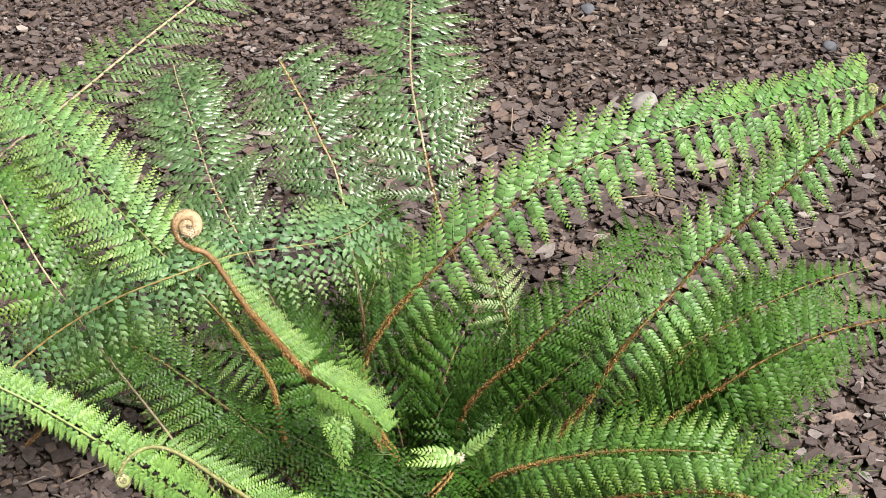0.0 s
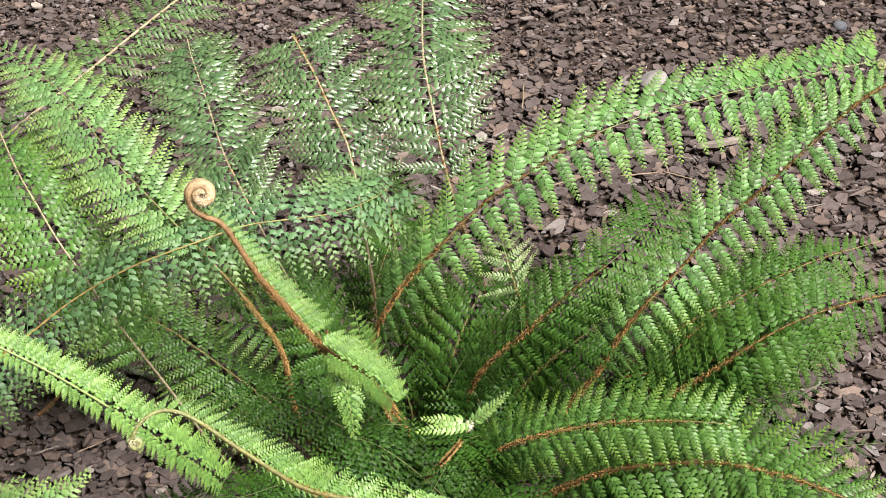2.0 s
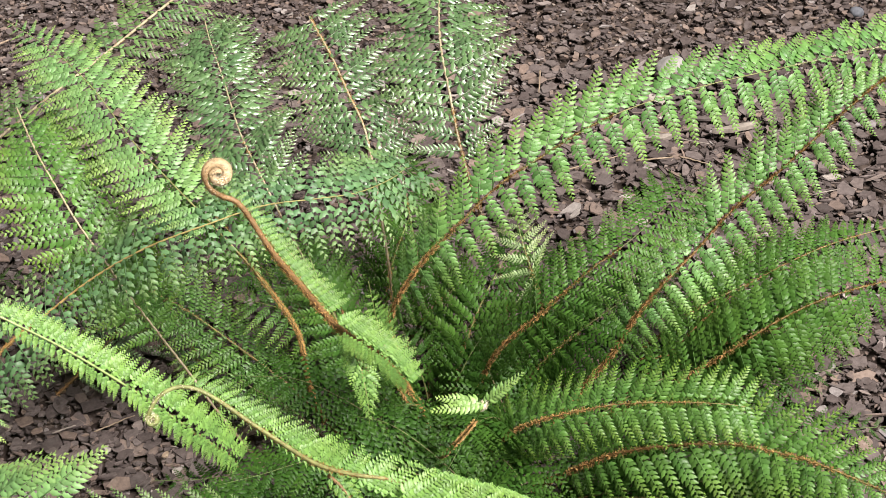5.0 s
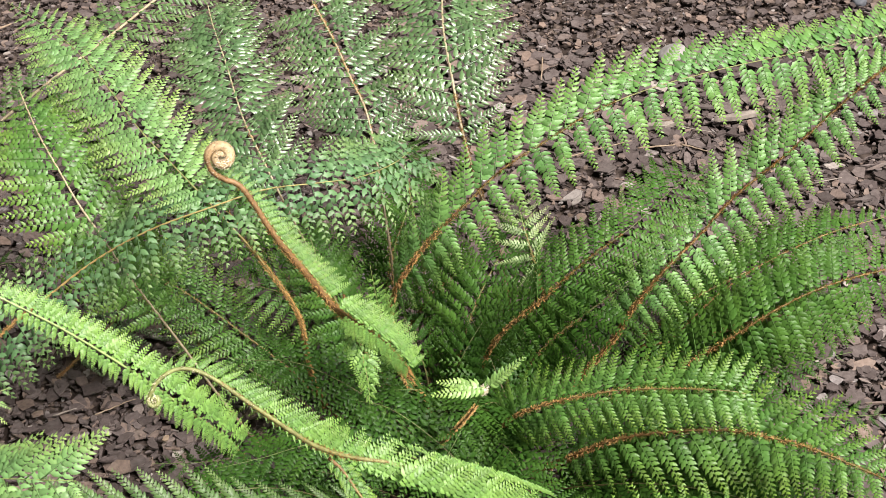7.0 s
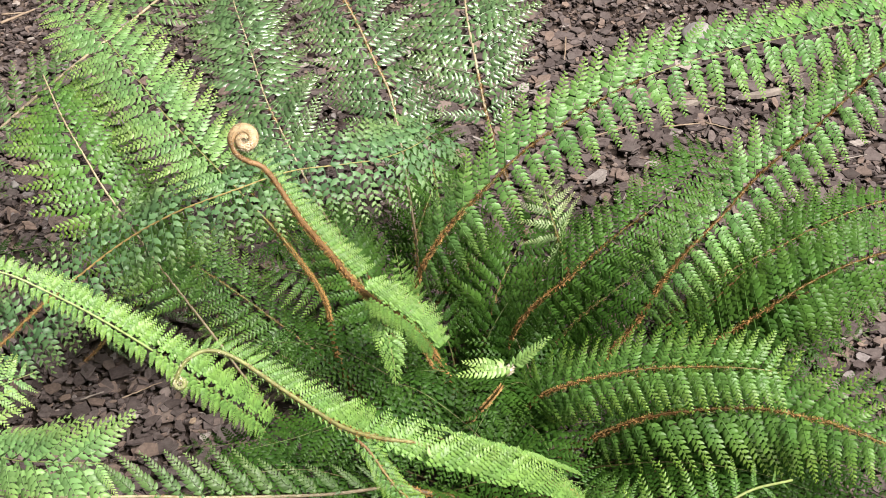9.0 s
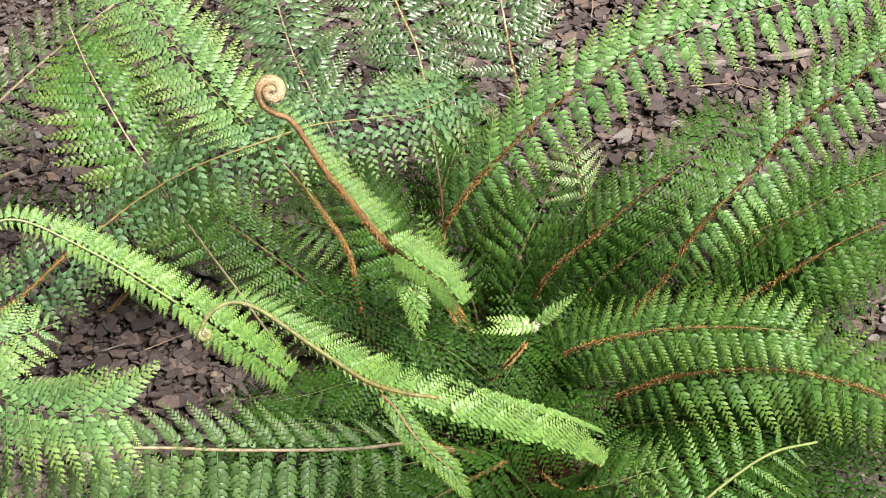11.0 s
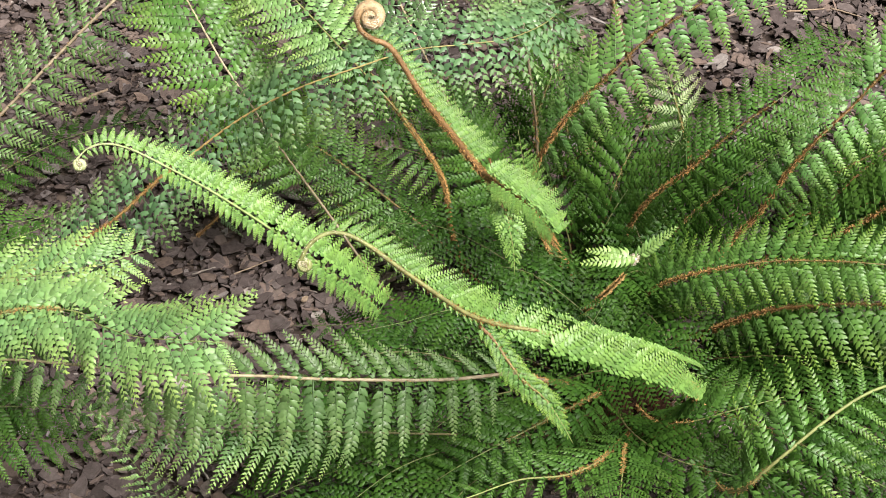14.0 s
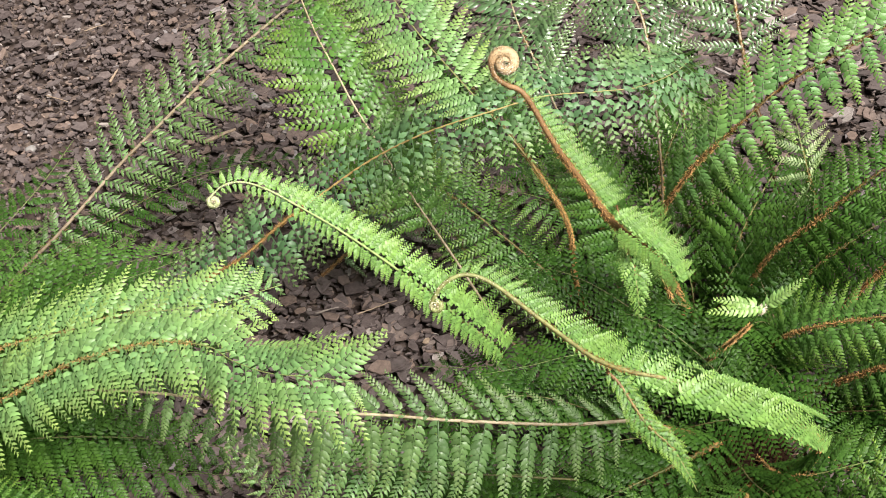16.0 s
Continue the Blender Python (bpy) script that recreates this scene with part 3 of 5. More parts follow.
frond(fern, [(0.145, 0.058, 0.03), (0.218, 0.04, 0.09), (0.275, 0.023, 0.15), (0.32, 0.028, 0.18), (0.37, 0.04, 0.195), (0.429, 0.063, 0.19), (0.499, 0.09, 0.175)],
      half=0.068, tone="mid", face=0.5, start=0.15, scaly=1.0, step=0.0125, kind="fine", stalk="brown", sweep=10, drape=0.7, label="mid green frond")
frond(fern, [(0.198, 0.088, 0.05), (0.264, 0.072, 0.11), (0.321, 0.048, 0.15), (0.373, 0.03, 0.165), (0.41, 0.021, 0.155)],
      half=0.06, tone="mid", face=0.45, start=0.25, step=0.0125, kind="fine", scaly=0.5, rad=0.0013, stalk="brown", label="mid green frond low in the clump")
frond(fern, [(-0.259, 0.114, 0.05), (-0.271, 0.131, 0.1), (-0.29, 0.151, 0.14), (-0.32, 0.185, 0.16), (-0.36, 0.227, 0.16)],
      half=0.062, tone="teal", face=0.45, start=0.15, step=0.0125, kind="lacy", scaly=0.3, rad=0.0012, label="mature blue-green frond low in the clump")
frond(fern, [(-0.424, 0.13, 0.05), (-0.368, 0.141, 0.1), (-0.321, 0.163, 0.14), (-0.284, 0.191, 0.16), (-0.25, 0.225, 0.16)],
      half=0.062, tone="teal", face=0.45, start=0.15, step=0.0125, kind="lacy", scaly=0.3, rad=0.0012, label="mature blue-green frond low in the clump")
frond(fern, [(0.19, 0.122, 0.05), (0.248, 0.078, 0.1), (0.316, 0.075, 0.12), (0.375, 0.086, 0.12), (0.437, 0.109, 0.11)],
      half=0.068, tone="mid", face=0.45, start=0.15, step=0.012, kind="lacy", scaly=0.5, rad=0.0012, drape=0.5, label="mid green frond low in the clump")
frond(fern, [(0.198, 0.139, 0.05), (0.244, 0.132, 0.1), (0.296, 0.136, 0.13), (0.357, 0.154, 0.14), (0.425, 0.174, 0.14)],
      half=0.068, tone="mid", face=0.45, start=0.15, step=0.012, kind="lacy", scaly=0.5, rad=0.0012, drape=0.5, label="mid green frond low in the clump")
frond(fern, [(0.02, -0.006, 0.04), (0.052, -0.038, 0.115), (0.087, -0.061, 0.155), (0.124, -0.076, 0.178), (0.155, -0.084, 0.19), (0.205, -0.102, 0.205), (0.249, -0.114, 0.21), (0.271, -0.116, 0.205)],
      half=0.046, tone="fresh", face=0.75, start=0.15, scaly=0.9, blunt=True, kind="broad", step=0.0125, rad=0.0018, label="fresh light green frond")
frond(fern, [(0.069, -0.042, 0.04), (0.123, -0.081, 0.11), (0.154, -0.097, 0.14), (0.205, -0.109, 0.157), (0.25, -0.121, 0.166), (0.287, -0.145, 0.177), (0.322, -0.175, 0.188), (0.374, -0.216, 0.19), (0.428, -0.243, 0.175)],
      half=0.07, tone="fresh", face=0.6, start=0.16, scaly=1.0, step=0.0165, rad=0.002, kind="fine", label="mid green frond")
frond(fern, [(-0.035, -0.021, 0.05), (-0.005, -0.077, 0.14), (0.017, -0.139, 0.23), (0.029, -0.185, 0.3)],
      half=0.02, tone="young", face=0.2, start=0.9, scaly=0.6, arms=[(-0.048, -0.004, 0.0), (-0.044, 0.006, 0.008), (0.036, 0.012, 0.024), (0.03, 0.0, 0.026)], label="young bright yellow-green frond")
frond(fern, [(-0.031, 0.065, 0.03), (-0.041, 0.025, 0.11), (-0.054, 0, 0.165), (-0.07, -0.029, 0.222), (-0.1, -0.057, 0.285), (-0.124, -0.07, 0.345), (-0.144, -0.076, 0.39), (-0.167, -0.066, 0.437), (-0.182, -0.066, 0.449), (-0.191, -0.066, 0.458), (-0.194, -0.062, 0.465)],
      half=0.031, tone="young", face=1.0, start=0.33, step=0.0062, sweep=-58, lift=18, curl=0.0118, scaly=1.3, rad=0.0032, taper=0.75, kind="fine", turned=(0.2, -0.72, 0.66), unrolling=True, sides=(1.0, 0.8), fan=0.1, bare=0.05, fat=1.35, cover=0.0, reach=1.0, sweeps=(-32, -62), folds=(6, 4), fade=(0.75, 3.0), upturn=0.85, label="young bright yellow-green frond with a woolly coiled crozier")
frond(fern, [(-0.098, -0.008, 0.262), (-0.09, -0.039, 0.25), (-0.083, -0.057, 0.23), (-0.079, -0.072, 0.205), (-0.079, -0.084, 0.185)],
      half=0.022, tone="young", face=1.0, start=0.05, step=0.008, kind="tiny", sweep=42, scaly=0.2, rad=0.001, stalk="green", label="young yellow-green side shoot hanging from its stalk")
frond(fern, [(-0.198, -0.029, 0.03), (-0.208, -0.042, 0.08), (-0.221, -0.061, 0.135), (-0.248, -0.078, 0.19), (-0.28, -0.082, 0.235), (-0.317, -0.081, 0.275), (-0.349, -0.079, 0.305), (-0.381, -0.081, 0.335), (-0.404, -0.078, 0.35), (-0.423, -0.08, 0.36), (-0.439, -0.086, 0.362), (-0.451, -0.094, 0.355)],
      half=0.032, tone="young", face=0.7, start=0.22, step=0.0062, sweep=-62, curl=0.0052, taper=0.5, kind="bud", lift=13, unrolling=True, sides=(1.0, 0.75), rad=0.0016, bare=0.8, turned=(0.3, -0.5, 0.8), sweeps=(-20, -35), folds=(4, -12), cover=0.0, fade=(0.65, 3.0), stalk="pale", scaly=0.05, fat=1.15, label="young bright yellow-green frond with a rolled white tip")
frond(fern, [(0.04, -0.154, 0.03), (0.071, -0.178, 0.09), (0.079, -0.211, 0.16), (0.059, -0.235, 0.205), (0.027, -0.259, 0.25), (-0.014, -0.282, 0.295), (-0.048, -0.292, 0.325), (-0.079, -0.302, 0.345), (-0.103, -0.318, 0.375), (-0.125, -0.32, 0.4), (-0.151, -0.316, 0.425), (-0.171, -0.31, 0.442), (-0.188, -0.306, 0.452), (-0.202, -0.308, 0.456), (-0.215, -0.314, 0.452), (-0.224, -0.32, 0.44)],
      half=0.05, tone="young", face=1.0, start=0.3, step=0.0068, sweep=-50, curl=0.0048, rad=0.0019, taper=0.85, kind="fine", lift=13, turned=(0.35, -0.55, 0.75), unrolling=True, scaly=0.9, sides=(1.0, 0.45), fan=0.35, bare=0.5, fade=(0.85, 2.6), fat=1.2, swell=0.55, stalk="green", label="young bright yellow-green frond with a hooked tip")
frond(fern, [(0.027, -0.155, 0.05), (0.016, -0.221, 0.1), (0.012, -0.28, 0.14), (0.008, -0.335, 0.17), (0.006, -0.372, 0.18)],
      half=0.06, tone="mid", face=0.5, start=0.2, step=0.011, kind="lacy", sweep=30, scaly=0.3, rad=0.0014, label="mid green frond")
frond(fern, [(0.024, -0.167, 0.06), (-0.008, -0.262, 0.13), (-0.037, -0.31, 0.17), (-0.074, -0.33, 0.19), (-0.11, -0.353, 0.2), (-0.146, -0.368, 0.2)],
      half=0.055, tone="mid", face=0.5, start=0.2, step=0.018, kind="lacy", sweep=30, scaly=0.3, rad=0.0018, fat=0.8, label="mid green frond with a pale green stalk")
# hooked frond's lower stalk, added as a piece hung from it to fit the view
frond(fern, [(-0.097, -0.308, 0.352), (-0.087, -0.315, 0.345), (-0.075, -0.327, 0.33), (-0.064, -0.334, 0.315), (-0.048, -0.34, 0.3), (-0.036, -0.348, 0.28), (-0.028, -0.352, 0.26)],
      half=0.017, tone="fresh", face=0.8, start=0.02, step=0.006, kind="tiny", sweep=40, scaly=0.3, rad=0.0016, turned=(0.3, -0.6, 0.7), label="young yellow-green lower stalk of the hooked frond, with rusty scales")
frond(fern, [(-0.029, -0.083, 0.03), (-0.046, -0.133, 0.09), (-0.064, -0.189, 0.16), (-0.077, -0.231, 0.212), (-0.138, -0.254, 0.232), (-0.231, -0.27, 0.255), (-0.278, -0.271, 0.262), (-0.325, -0.273, 0.268), (-0.382, -0.271, 0.272), (-0.436, -0.264, 0.276), (-0.497, -0.254, 0.275), (-0.564, -0.238, 0.262)],
      half=0.08, tone="dull", face=0.65, start=0.34, scaly=0.15, step=0.0195, kind="fine", sweep=36, sides=(0.72, 1.0), drape=-0.45, rad=0.0019, taper=0.6, fat=0.85, label="dull grey-green frond with a pale stalk")
frond(fern, [(-0.01, -0.11, 0.02), (-0.13, -0.31, 0.13), (-0.255, -0.499, 0.25), (-0.284, -0.553, 0.42), (-0.297, -0.573, 0.51), (-0.316, -0.561, 0.54), (-0.337, -0.541, 0.555)],
      half=0.036, tone="light", face=0.5, start=0.35, step=0.009, kind="round", rad=0.0006, stalk="shade", scaly=0.1, label="fresh pale green frond")
frond(fern, [(0.057, -0.127, 0.03), (0.086, -0.256, 0.1), (0.106, -0.309, 0.14), (0.134, -0.314, 0.18), (0.182, -0.287, 0.205), (0.222, -0.262, 0.21), (0.263, -0.243, 0.2)],
      half=0.08, tone="fresh", face=0.5, start=0.25, scaly=0.2, kind="lacy", step=0.0195, rad=0.002, stalk="green", taper=0.6, sweep=15, fat=0.85, label="fresh light green frond with narrow side branches")
frond(fern, [(-0.049, 0.069, 0.06), (-0.058, 0.027, 0.14), (-0.062, -0.008, 0.21), (-0.066, -0.027, 0.27), (-0.069, -0.026, 0.31)],
      half=0.024, tone="young", face=1.0, start=0.35, step=0.0085, kind="tiny", turned=(0.3, -0.8, 0.5), rad=0.0011, label="young bright yellow-green frond")
frond(fern, [(0.098, 0.143, 0.08), (0.093, 0.112, 0.15), (0.085, 0.098, 0.2), (0.079, 0.108, 0.225), (0.074, 0.137, 0.235), (0.072, 0.17, 0.235)],
      half=0.044, tone="pale", face=0.3, start=0.3, scaly=0.5, kind="lacy", step=0.012, label="bleached pale frond")
frond(fern, [(0.159, 0.074, 0.03), (0.22, 0.104, 0.07), (0.293, 0.133, 0.125), (0.382, 0.155, 0.16), (0.479, 0.2, 0.15)],
      half=0.062, tone="mid", face=0.4, start=0.15, step=0.011, kind="fine", stalk="brown", scaly=0.8, drape=0.5, label="mid green frond")
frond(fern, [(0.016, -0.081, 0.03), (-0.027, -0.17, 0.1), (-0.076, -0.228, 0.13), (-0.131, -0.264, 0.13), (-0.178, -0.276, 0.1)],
      half=0.06, tone="dark", face=0.5, start=0.15, label="inner frond, its dark green deepened to look shaded")
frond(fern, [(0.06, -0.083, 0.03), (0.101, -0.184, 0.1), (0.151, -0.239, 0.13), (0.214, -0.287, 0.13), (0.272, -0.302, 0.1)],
      half=0.06, tone="dark", face=0.5, start=0.15, label="inner frond, its dark green deepened to look shaded")
frond(fern, [(-0.125, 0.064, 0.03), (-0.168, 0.084, 0.08), (-0.217, 0.105, 0.12), (-0.273, 0.138, 0.15), (-0.334, 0.177, 0.16), (-0.411, 0.236, 0.14)],
      half=0.062, tone="fresh", face=0.4, start=0.12, kind="lacy", step=0.0125, label="mid green frond")
frond(fern, [(-0.131, 0.048, 0.03), (-0.169, 0.071, 0.06), (-0.207, 0.077, 0.09), (-0.246, 0.093, 0.11), (-0.295, 0.114, 0.11)],
      half=0.055, tone="fresh", face=0.4, start=0.12, kind="lacy", step=0.0125, scaly=0, label="mid green frond")
frond(fern, [(-0.102, 0.114, 0.03), (-0.138, 0.147, 0.1), (-0.186, 0.172, 0.16), (-0.233, 0.224, 0.19), (-0.279, 0.295, 0.2), (-0.34, 0.391, 0.18)],
      half=0.06, tone="mid", face=0.4, start=0.2, kind="lacy", step=0.0125, label="mid green frond")
frond(fern, [(-0.03, 0.099, 0.03), (-0.025, 0.136, 0.1), (-0.029, 0.167, 0.16), (-0.036, 0.215, 0.19), (-0.043, 0.281, 0.2), (-0.05, 0.357, 0.19)],
      half=0.062, tone="mid", face=0.3, start=0.2, kind="fine", step=0.0125, label="mid green frond")
frond(fern, [(0.04, 0.059, 0.03), (0.083, 0.066, 0.1), (0.13, 0.066, 0.15), (0.183, 0.09, 0.17), (0.244, 0.129, 0.17)],
      half=0.06, tone="dark", face=0.4, start=0.15, kind="fine", step=0.0125, label="inner frond, its dark green deepened to look shaded")
frond(fern, [(-0.007, 0.071, 0.03), (0.006, 0.07, 0.11), (0.03, 0.087, 0.17), (0.061, 0.128, 0.2), (0.093, 0.18, 0.2)],
      half=0.06, tone="mid", face=0.4, start=0.18, kind="fine", step=0.0125, label="mid green frond")
frond(fern, [(-0.054, 0.075, 0.03), (-0.084, 0.072, 0.1), (-0.113, 0.083, 0.17), (-0.131, 0.104, 0.22), (-0.143, 0.156, 0.23)],
      half=0.055, tone="mid", face=0.4, start=0.2, kind="fine", step=0.0125, label="mid green frond")
frond(neighbour, [(-0.05, -0.06, 0), (0.013, -0.114, 0.05), (0.132, -0.132, 0.12), (0.236, -0.153, 0.16), (0.326, -0.161, 0.17), (0.408, -0.162, 0.16), (0.477, -0.163, 0.13)],
      half=0.062, tone="mid", face=0.5, start=0.15, step=0.0125, scaly=0, label="mid green frond")
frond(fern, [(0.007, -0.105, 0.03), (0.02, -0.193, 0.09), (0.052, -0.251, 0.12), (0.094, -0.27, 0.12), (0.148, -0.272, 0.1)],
      half=0.06, tone="dark", face=0.5, start=0.2, step=0.0125, scaly=0, label="inner frond, its dark green deepened to look shaded")
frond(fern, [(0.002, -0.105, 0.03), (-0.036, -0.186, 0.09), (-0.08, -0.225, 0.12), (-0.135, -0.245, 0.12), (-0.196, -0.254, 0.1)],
      half=0.06, tone="dark", face=0.5, start=0.2, step=0.0125, scaly=0, label="inner frond, its dark green deepened to look shaded")
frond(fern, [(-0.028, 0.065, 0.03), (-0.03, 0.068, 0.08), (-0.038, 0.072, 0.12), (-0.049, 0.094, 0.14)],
      half=0.05, tone="dark", face=0.5, start=0.12, step=0.012, scaly=0, label="inner frond, its dark green deepened to look shaded")
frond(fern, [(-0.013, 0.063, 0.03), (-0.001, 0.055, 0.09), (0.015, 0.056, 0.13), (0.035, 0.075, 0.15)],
      half=0.05, tone="dark", face=0.5, start=0.12, step=0.012, scaly=0, label="inner frond, its dark green deepened to look shaded")
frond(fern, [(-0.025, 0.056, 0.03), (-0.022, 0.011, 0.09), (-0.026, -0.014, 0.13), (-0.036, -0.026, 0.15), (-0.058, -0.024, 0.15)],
      half=0.045, tone="dark", face=0.5, start=0.12, step=0.012, scaly=0, label="inner frond, its dark green deepened to look shaded")
frond(neighbour, [(-0.05, -0.06, 0), (0.029, -0.164, 0.05), (0.137, -0.171, 0.1), (0.234, -0.177, 0.13), (0.323, -0.177, 0.14), (0.404, -0.17, 0.13), (0.464, -0.166, 0.11)],
      half=0.06, tone="mid", face=0.5, start=0.15, step=0.0125, scaly=0, label="mid green frond")
frond(fern, [(-0.02, -0.156, 0.04), (-0.121, -0.219, 0.12), (-0.216, -0.251, 0.165), (-0.298, -0.263, 0.185), (-0.377, -0.263, 0.19), (-0.439, -0.256, 0.185)],
      half=0.06, tone="light", face=0.6, start=0.52, step=0.0125, scaly=0, kind="lacy", label="fresh pale green frond")
frond(neighbour, [(0.159, 0.026, 0.03), (0.252, 0.048, 0.09), (0.345, 0.058, 0.15), (0.399, 0.065, 0.182), (0.444, 0.08, 0.215), (0.486, 0.086, 0.245), (0.535, 0.091, 0.28), (0.594, 0.085, 0.318), (0.659, 0.088, 0.34), (0.706, 0.099, 0.347), (0.758, 0.107, 0.345), (0.793, 0.125, 0.335), (0.824, 0.17, 0.315), (0.842, 0.213, 0.3)],
      half=0.058, tone="sea", kind="round", face=0.5, start=0.12, scaly=0.9, blunt=True, step=0.0125, rad=0.002, stalk="ochre", reach=0.45, drape=0.25, label="mature blue-green frond")
frond(neighbour, [(0.059, 0.119, 0.03), (0.105, 0.167, 0.06), (0.166, 0.2, 0.105), (0.223, 0.253, 0.145), (0.261, 0.276, 0.172), (0.317, 0.307, 0.212), (0.358, 0.328, 0.24), (0.403, 0.361, 0.262), (0.457, 0.399, 0.285), (0.509, 0.444, 0.3), (0.571, 0.52, 0.31), (0.629, 0.605, 0.31), (0.676, 0.679, 0.305), (0.726, 0.758, 0.295), (0.764, 0.823, 0.28)],
      half=0.072, tone="dull", face=0.35, start=0.06, scaly=0.15, step=0.0182, kind="comb", shoulder=0.8, rad=0.0019, taper=0.7, fat=0.88, label="dull green frond on a straw-coloured stalk")
frond(neighbour, [(-0.05, -0.06, 0), (-0.012, -0.039, 0.05), (0.092, -0.045, 0.13), (0.188, -0.065, 0.19), (0.256, -0.07, 0.215), (0.306, -0.062, 0.228), (0.362, -0.063, 0.236), (0.415, -0.057, 0.24), (0.463, -0.03, 0.235)],
      half=0.064, tone="light", face=0.5, start=0.2, scaly=0.6, step=0.0135, kind="broad", shoulder=0.8, label="fresh pale green frond")
frond(neighbour, [(-0.05, -0.06, 0), (0.024, -0.118, 0.08), (0.145, -0.158, 0.18), (0.229, -0.177, 0.235), (0.291, -0.176, 0.275), (0.348, -0.179, 0.3), (0.396, -0.184, 0.315), (0.44, -0.2, 0.325), (0.464, -0.221, 0.33), (0.498, -0.245, 0.34), (0.534, -0.26, 0.35), (0.575, -0.267, 0.352)],
      half=0.064, tone="light", face=0.5, start=0.2, scaly=0.6, step=0.014, kind="broad", blunt=False, shoulder=0.96, label="fresh pale green frond")
frond(neighbour, [(-0.05, -0.06, 0), (0.037, -0.206, 0.1), (0.152, -0.253, 0.18), (0.243, -0.305, 0.25), (0.31, -0.328, 0.28), (0.35, -0.339, 0.28)],
      half=0.05, tone="fresh", face=0.5, start=0.2, label="fresh light green frond")
frond(neighbour, [(-0.05, -0.06, 0), (0.041, -0.092, 0.05), (0.137, -0.093, 0.1), (0.22, -0.108, 0.14), (0.292, -0.125, 0.15), (0.351, -0.142, 0.13), (0.375, -0.158, 0.1)],
      half=0.06, tone="mid", face=0.5, start=0.15, scaly=0, label="mid green frond")
frond(neighbour, [(-0.05, -0.06, 0), (-0.009, 0.059, 0.04), (0.052, 0.136, 0.09), (0.108, 0.192, 0.12), (0.139, 0.254, 0.13), (0.15, 0.335, 0.12)],
      half=0.055, tone="dark", face=0.4, start=0.15, label="inner frond, its dark green deepened to look shaded")
frond(neighbour, [(-0.05, -0.06, 0), (0.042, 0.101, 0.04), (0.181, 0.216, 0.08), (0.286, 0.285, 0.1), (0.377, 0.316, 0.1), (0.462, 0.332, 0.08)],
      half=0.045, tone="dark", face=0.3, start=0.3, label="inner frond, its dark green deepened to look shaded")
# low filler fronds; most wear the darkened tone that stands for shade
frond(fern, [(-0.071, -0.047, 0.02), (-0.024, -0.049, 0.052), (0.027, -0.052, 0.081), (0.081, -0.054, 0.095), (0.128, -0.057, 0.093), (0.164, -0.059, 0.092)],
      half=0.058, tone="dark", face=0.3, start=0.12, kind="plain", step=0.0125, scaly=0.0, rad=0.0011, label="inner frond, its dark green deepened to look shaded")
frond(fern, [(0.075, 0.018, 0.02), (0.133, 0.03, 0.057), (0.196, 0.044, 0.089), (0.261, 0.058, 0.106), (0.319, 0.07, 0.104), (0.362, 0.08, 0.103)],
      half=0.058, tone="dark", face=0.3, start=0.12, kind="plain", step=0.0125, scaly=0.0, rad=0.0011, label="inner frond, its dark green deepened to look shaded")
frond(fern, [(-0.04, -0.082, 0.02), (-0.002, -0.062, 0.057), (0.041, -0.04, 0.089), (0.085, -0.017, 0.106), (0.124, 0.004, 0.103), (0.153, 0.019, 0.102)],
      half=0.058, tone="dark", face=0.3, start=0.12, kind="plain", step=0.0125, scaly=0.0, rad=0.0011, label="inner frond, its dark green deepened to look shaded")
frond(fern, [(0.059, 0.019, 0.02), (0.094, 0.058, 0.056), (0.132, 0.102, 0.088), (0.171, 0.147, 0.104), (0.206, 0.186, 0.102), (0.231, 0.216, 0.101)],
      half=0.058, tone="dark", face=0.3, start=0.12, kind="plain", step=0.0125, scaly=0.0, rad=0.0011, label="inner frond, its dark green deepened to look shaded")
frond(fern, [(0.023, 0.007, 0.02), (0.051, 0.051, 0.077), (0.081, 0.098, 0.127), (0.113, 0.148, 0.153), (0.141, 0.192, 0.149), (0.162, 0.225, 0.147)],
      half=0.058, tone="dark", face=0.3, start=0.12, kind="plain", step=0.0125, scaly=0.0, rad=0.0011, label="inner frond, its dark green deepened to look shaded")
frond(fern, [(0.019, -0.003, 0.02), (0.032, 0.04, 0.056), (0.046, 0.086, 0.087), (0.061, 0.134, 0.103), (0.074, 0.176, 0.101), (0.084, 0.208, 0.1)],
      half=0.058, tone="dark", face=0.3, start=0.12, kind="plain", step=0.0125, scaly=0.0, rad=0.0011, label="inner frond, its dark green deepened to look shaded")
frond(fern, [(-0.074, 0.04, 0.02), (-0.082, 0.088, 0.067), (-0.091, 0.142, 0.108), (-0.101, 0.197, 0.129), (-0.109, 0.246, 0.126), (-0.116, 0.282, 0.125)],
      half=0.058, tone="dark", face=0.3, start=0.12, kind="plain", step=0.0125, scaly=0.0, rad=0.0011, label="inner frond, its dark green deepened to look shaded")
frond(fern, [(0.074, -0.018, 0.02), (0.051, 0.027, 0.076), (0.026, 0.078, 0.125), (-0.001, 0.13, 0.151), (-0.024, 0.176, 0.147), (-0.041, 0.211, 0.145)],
      half=0.058, tone="dark", face=0.3, start=0.12, kind="plain", step=0.0125, scaly=0.0, rad=0.0011, label="inner frond, its dark green deepened to look shaded")
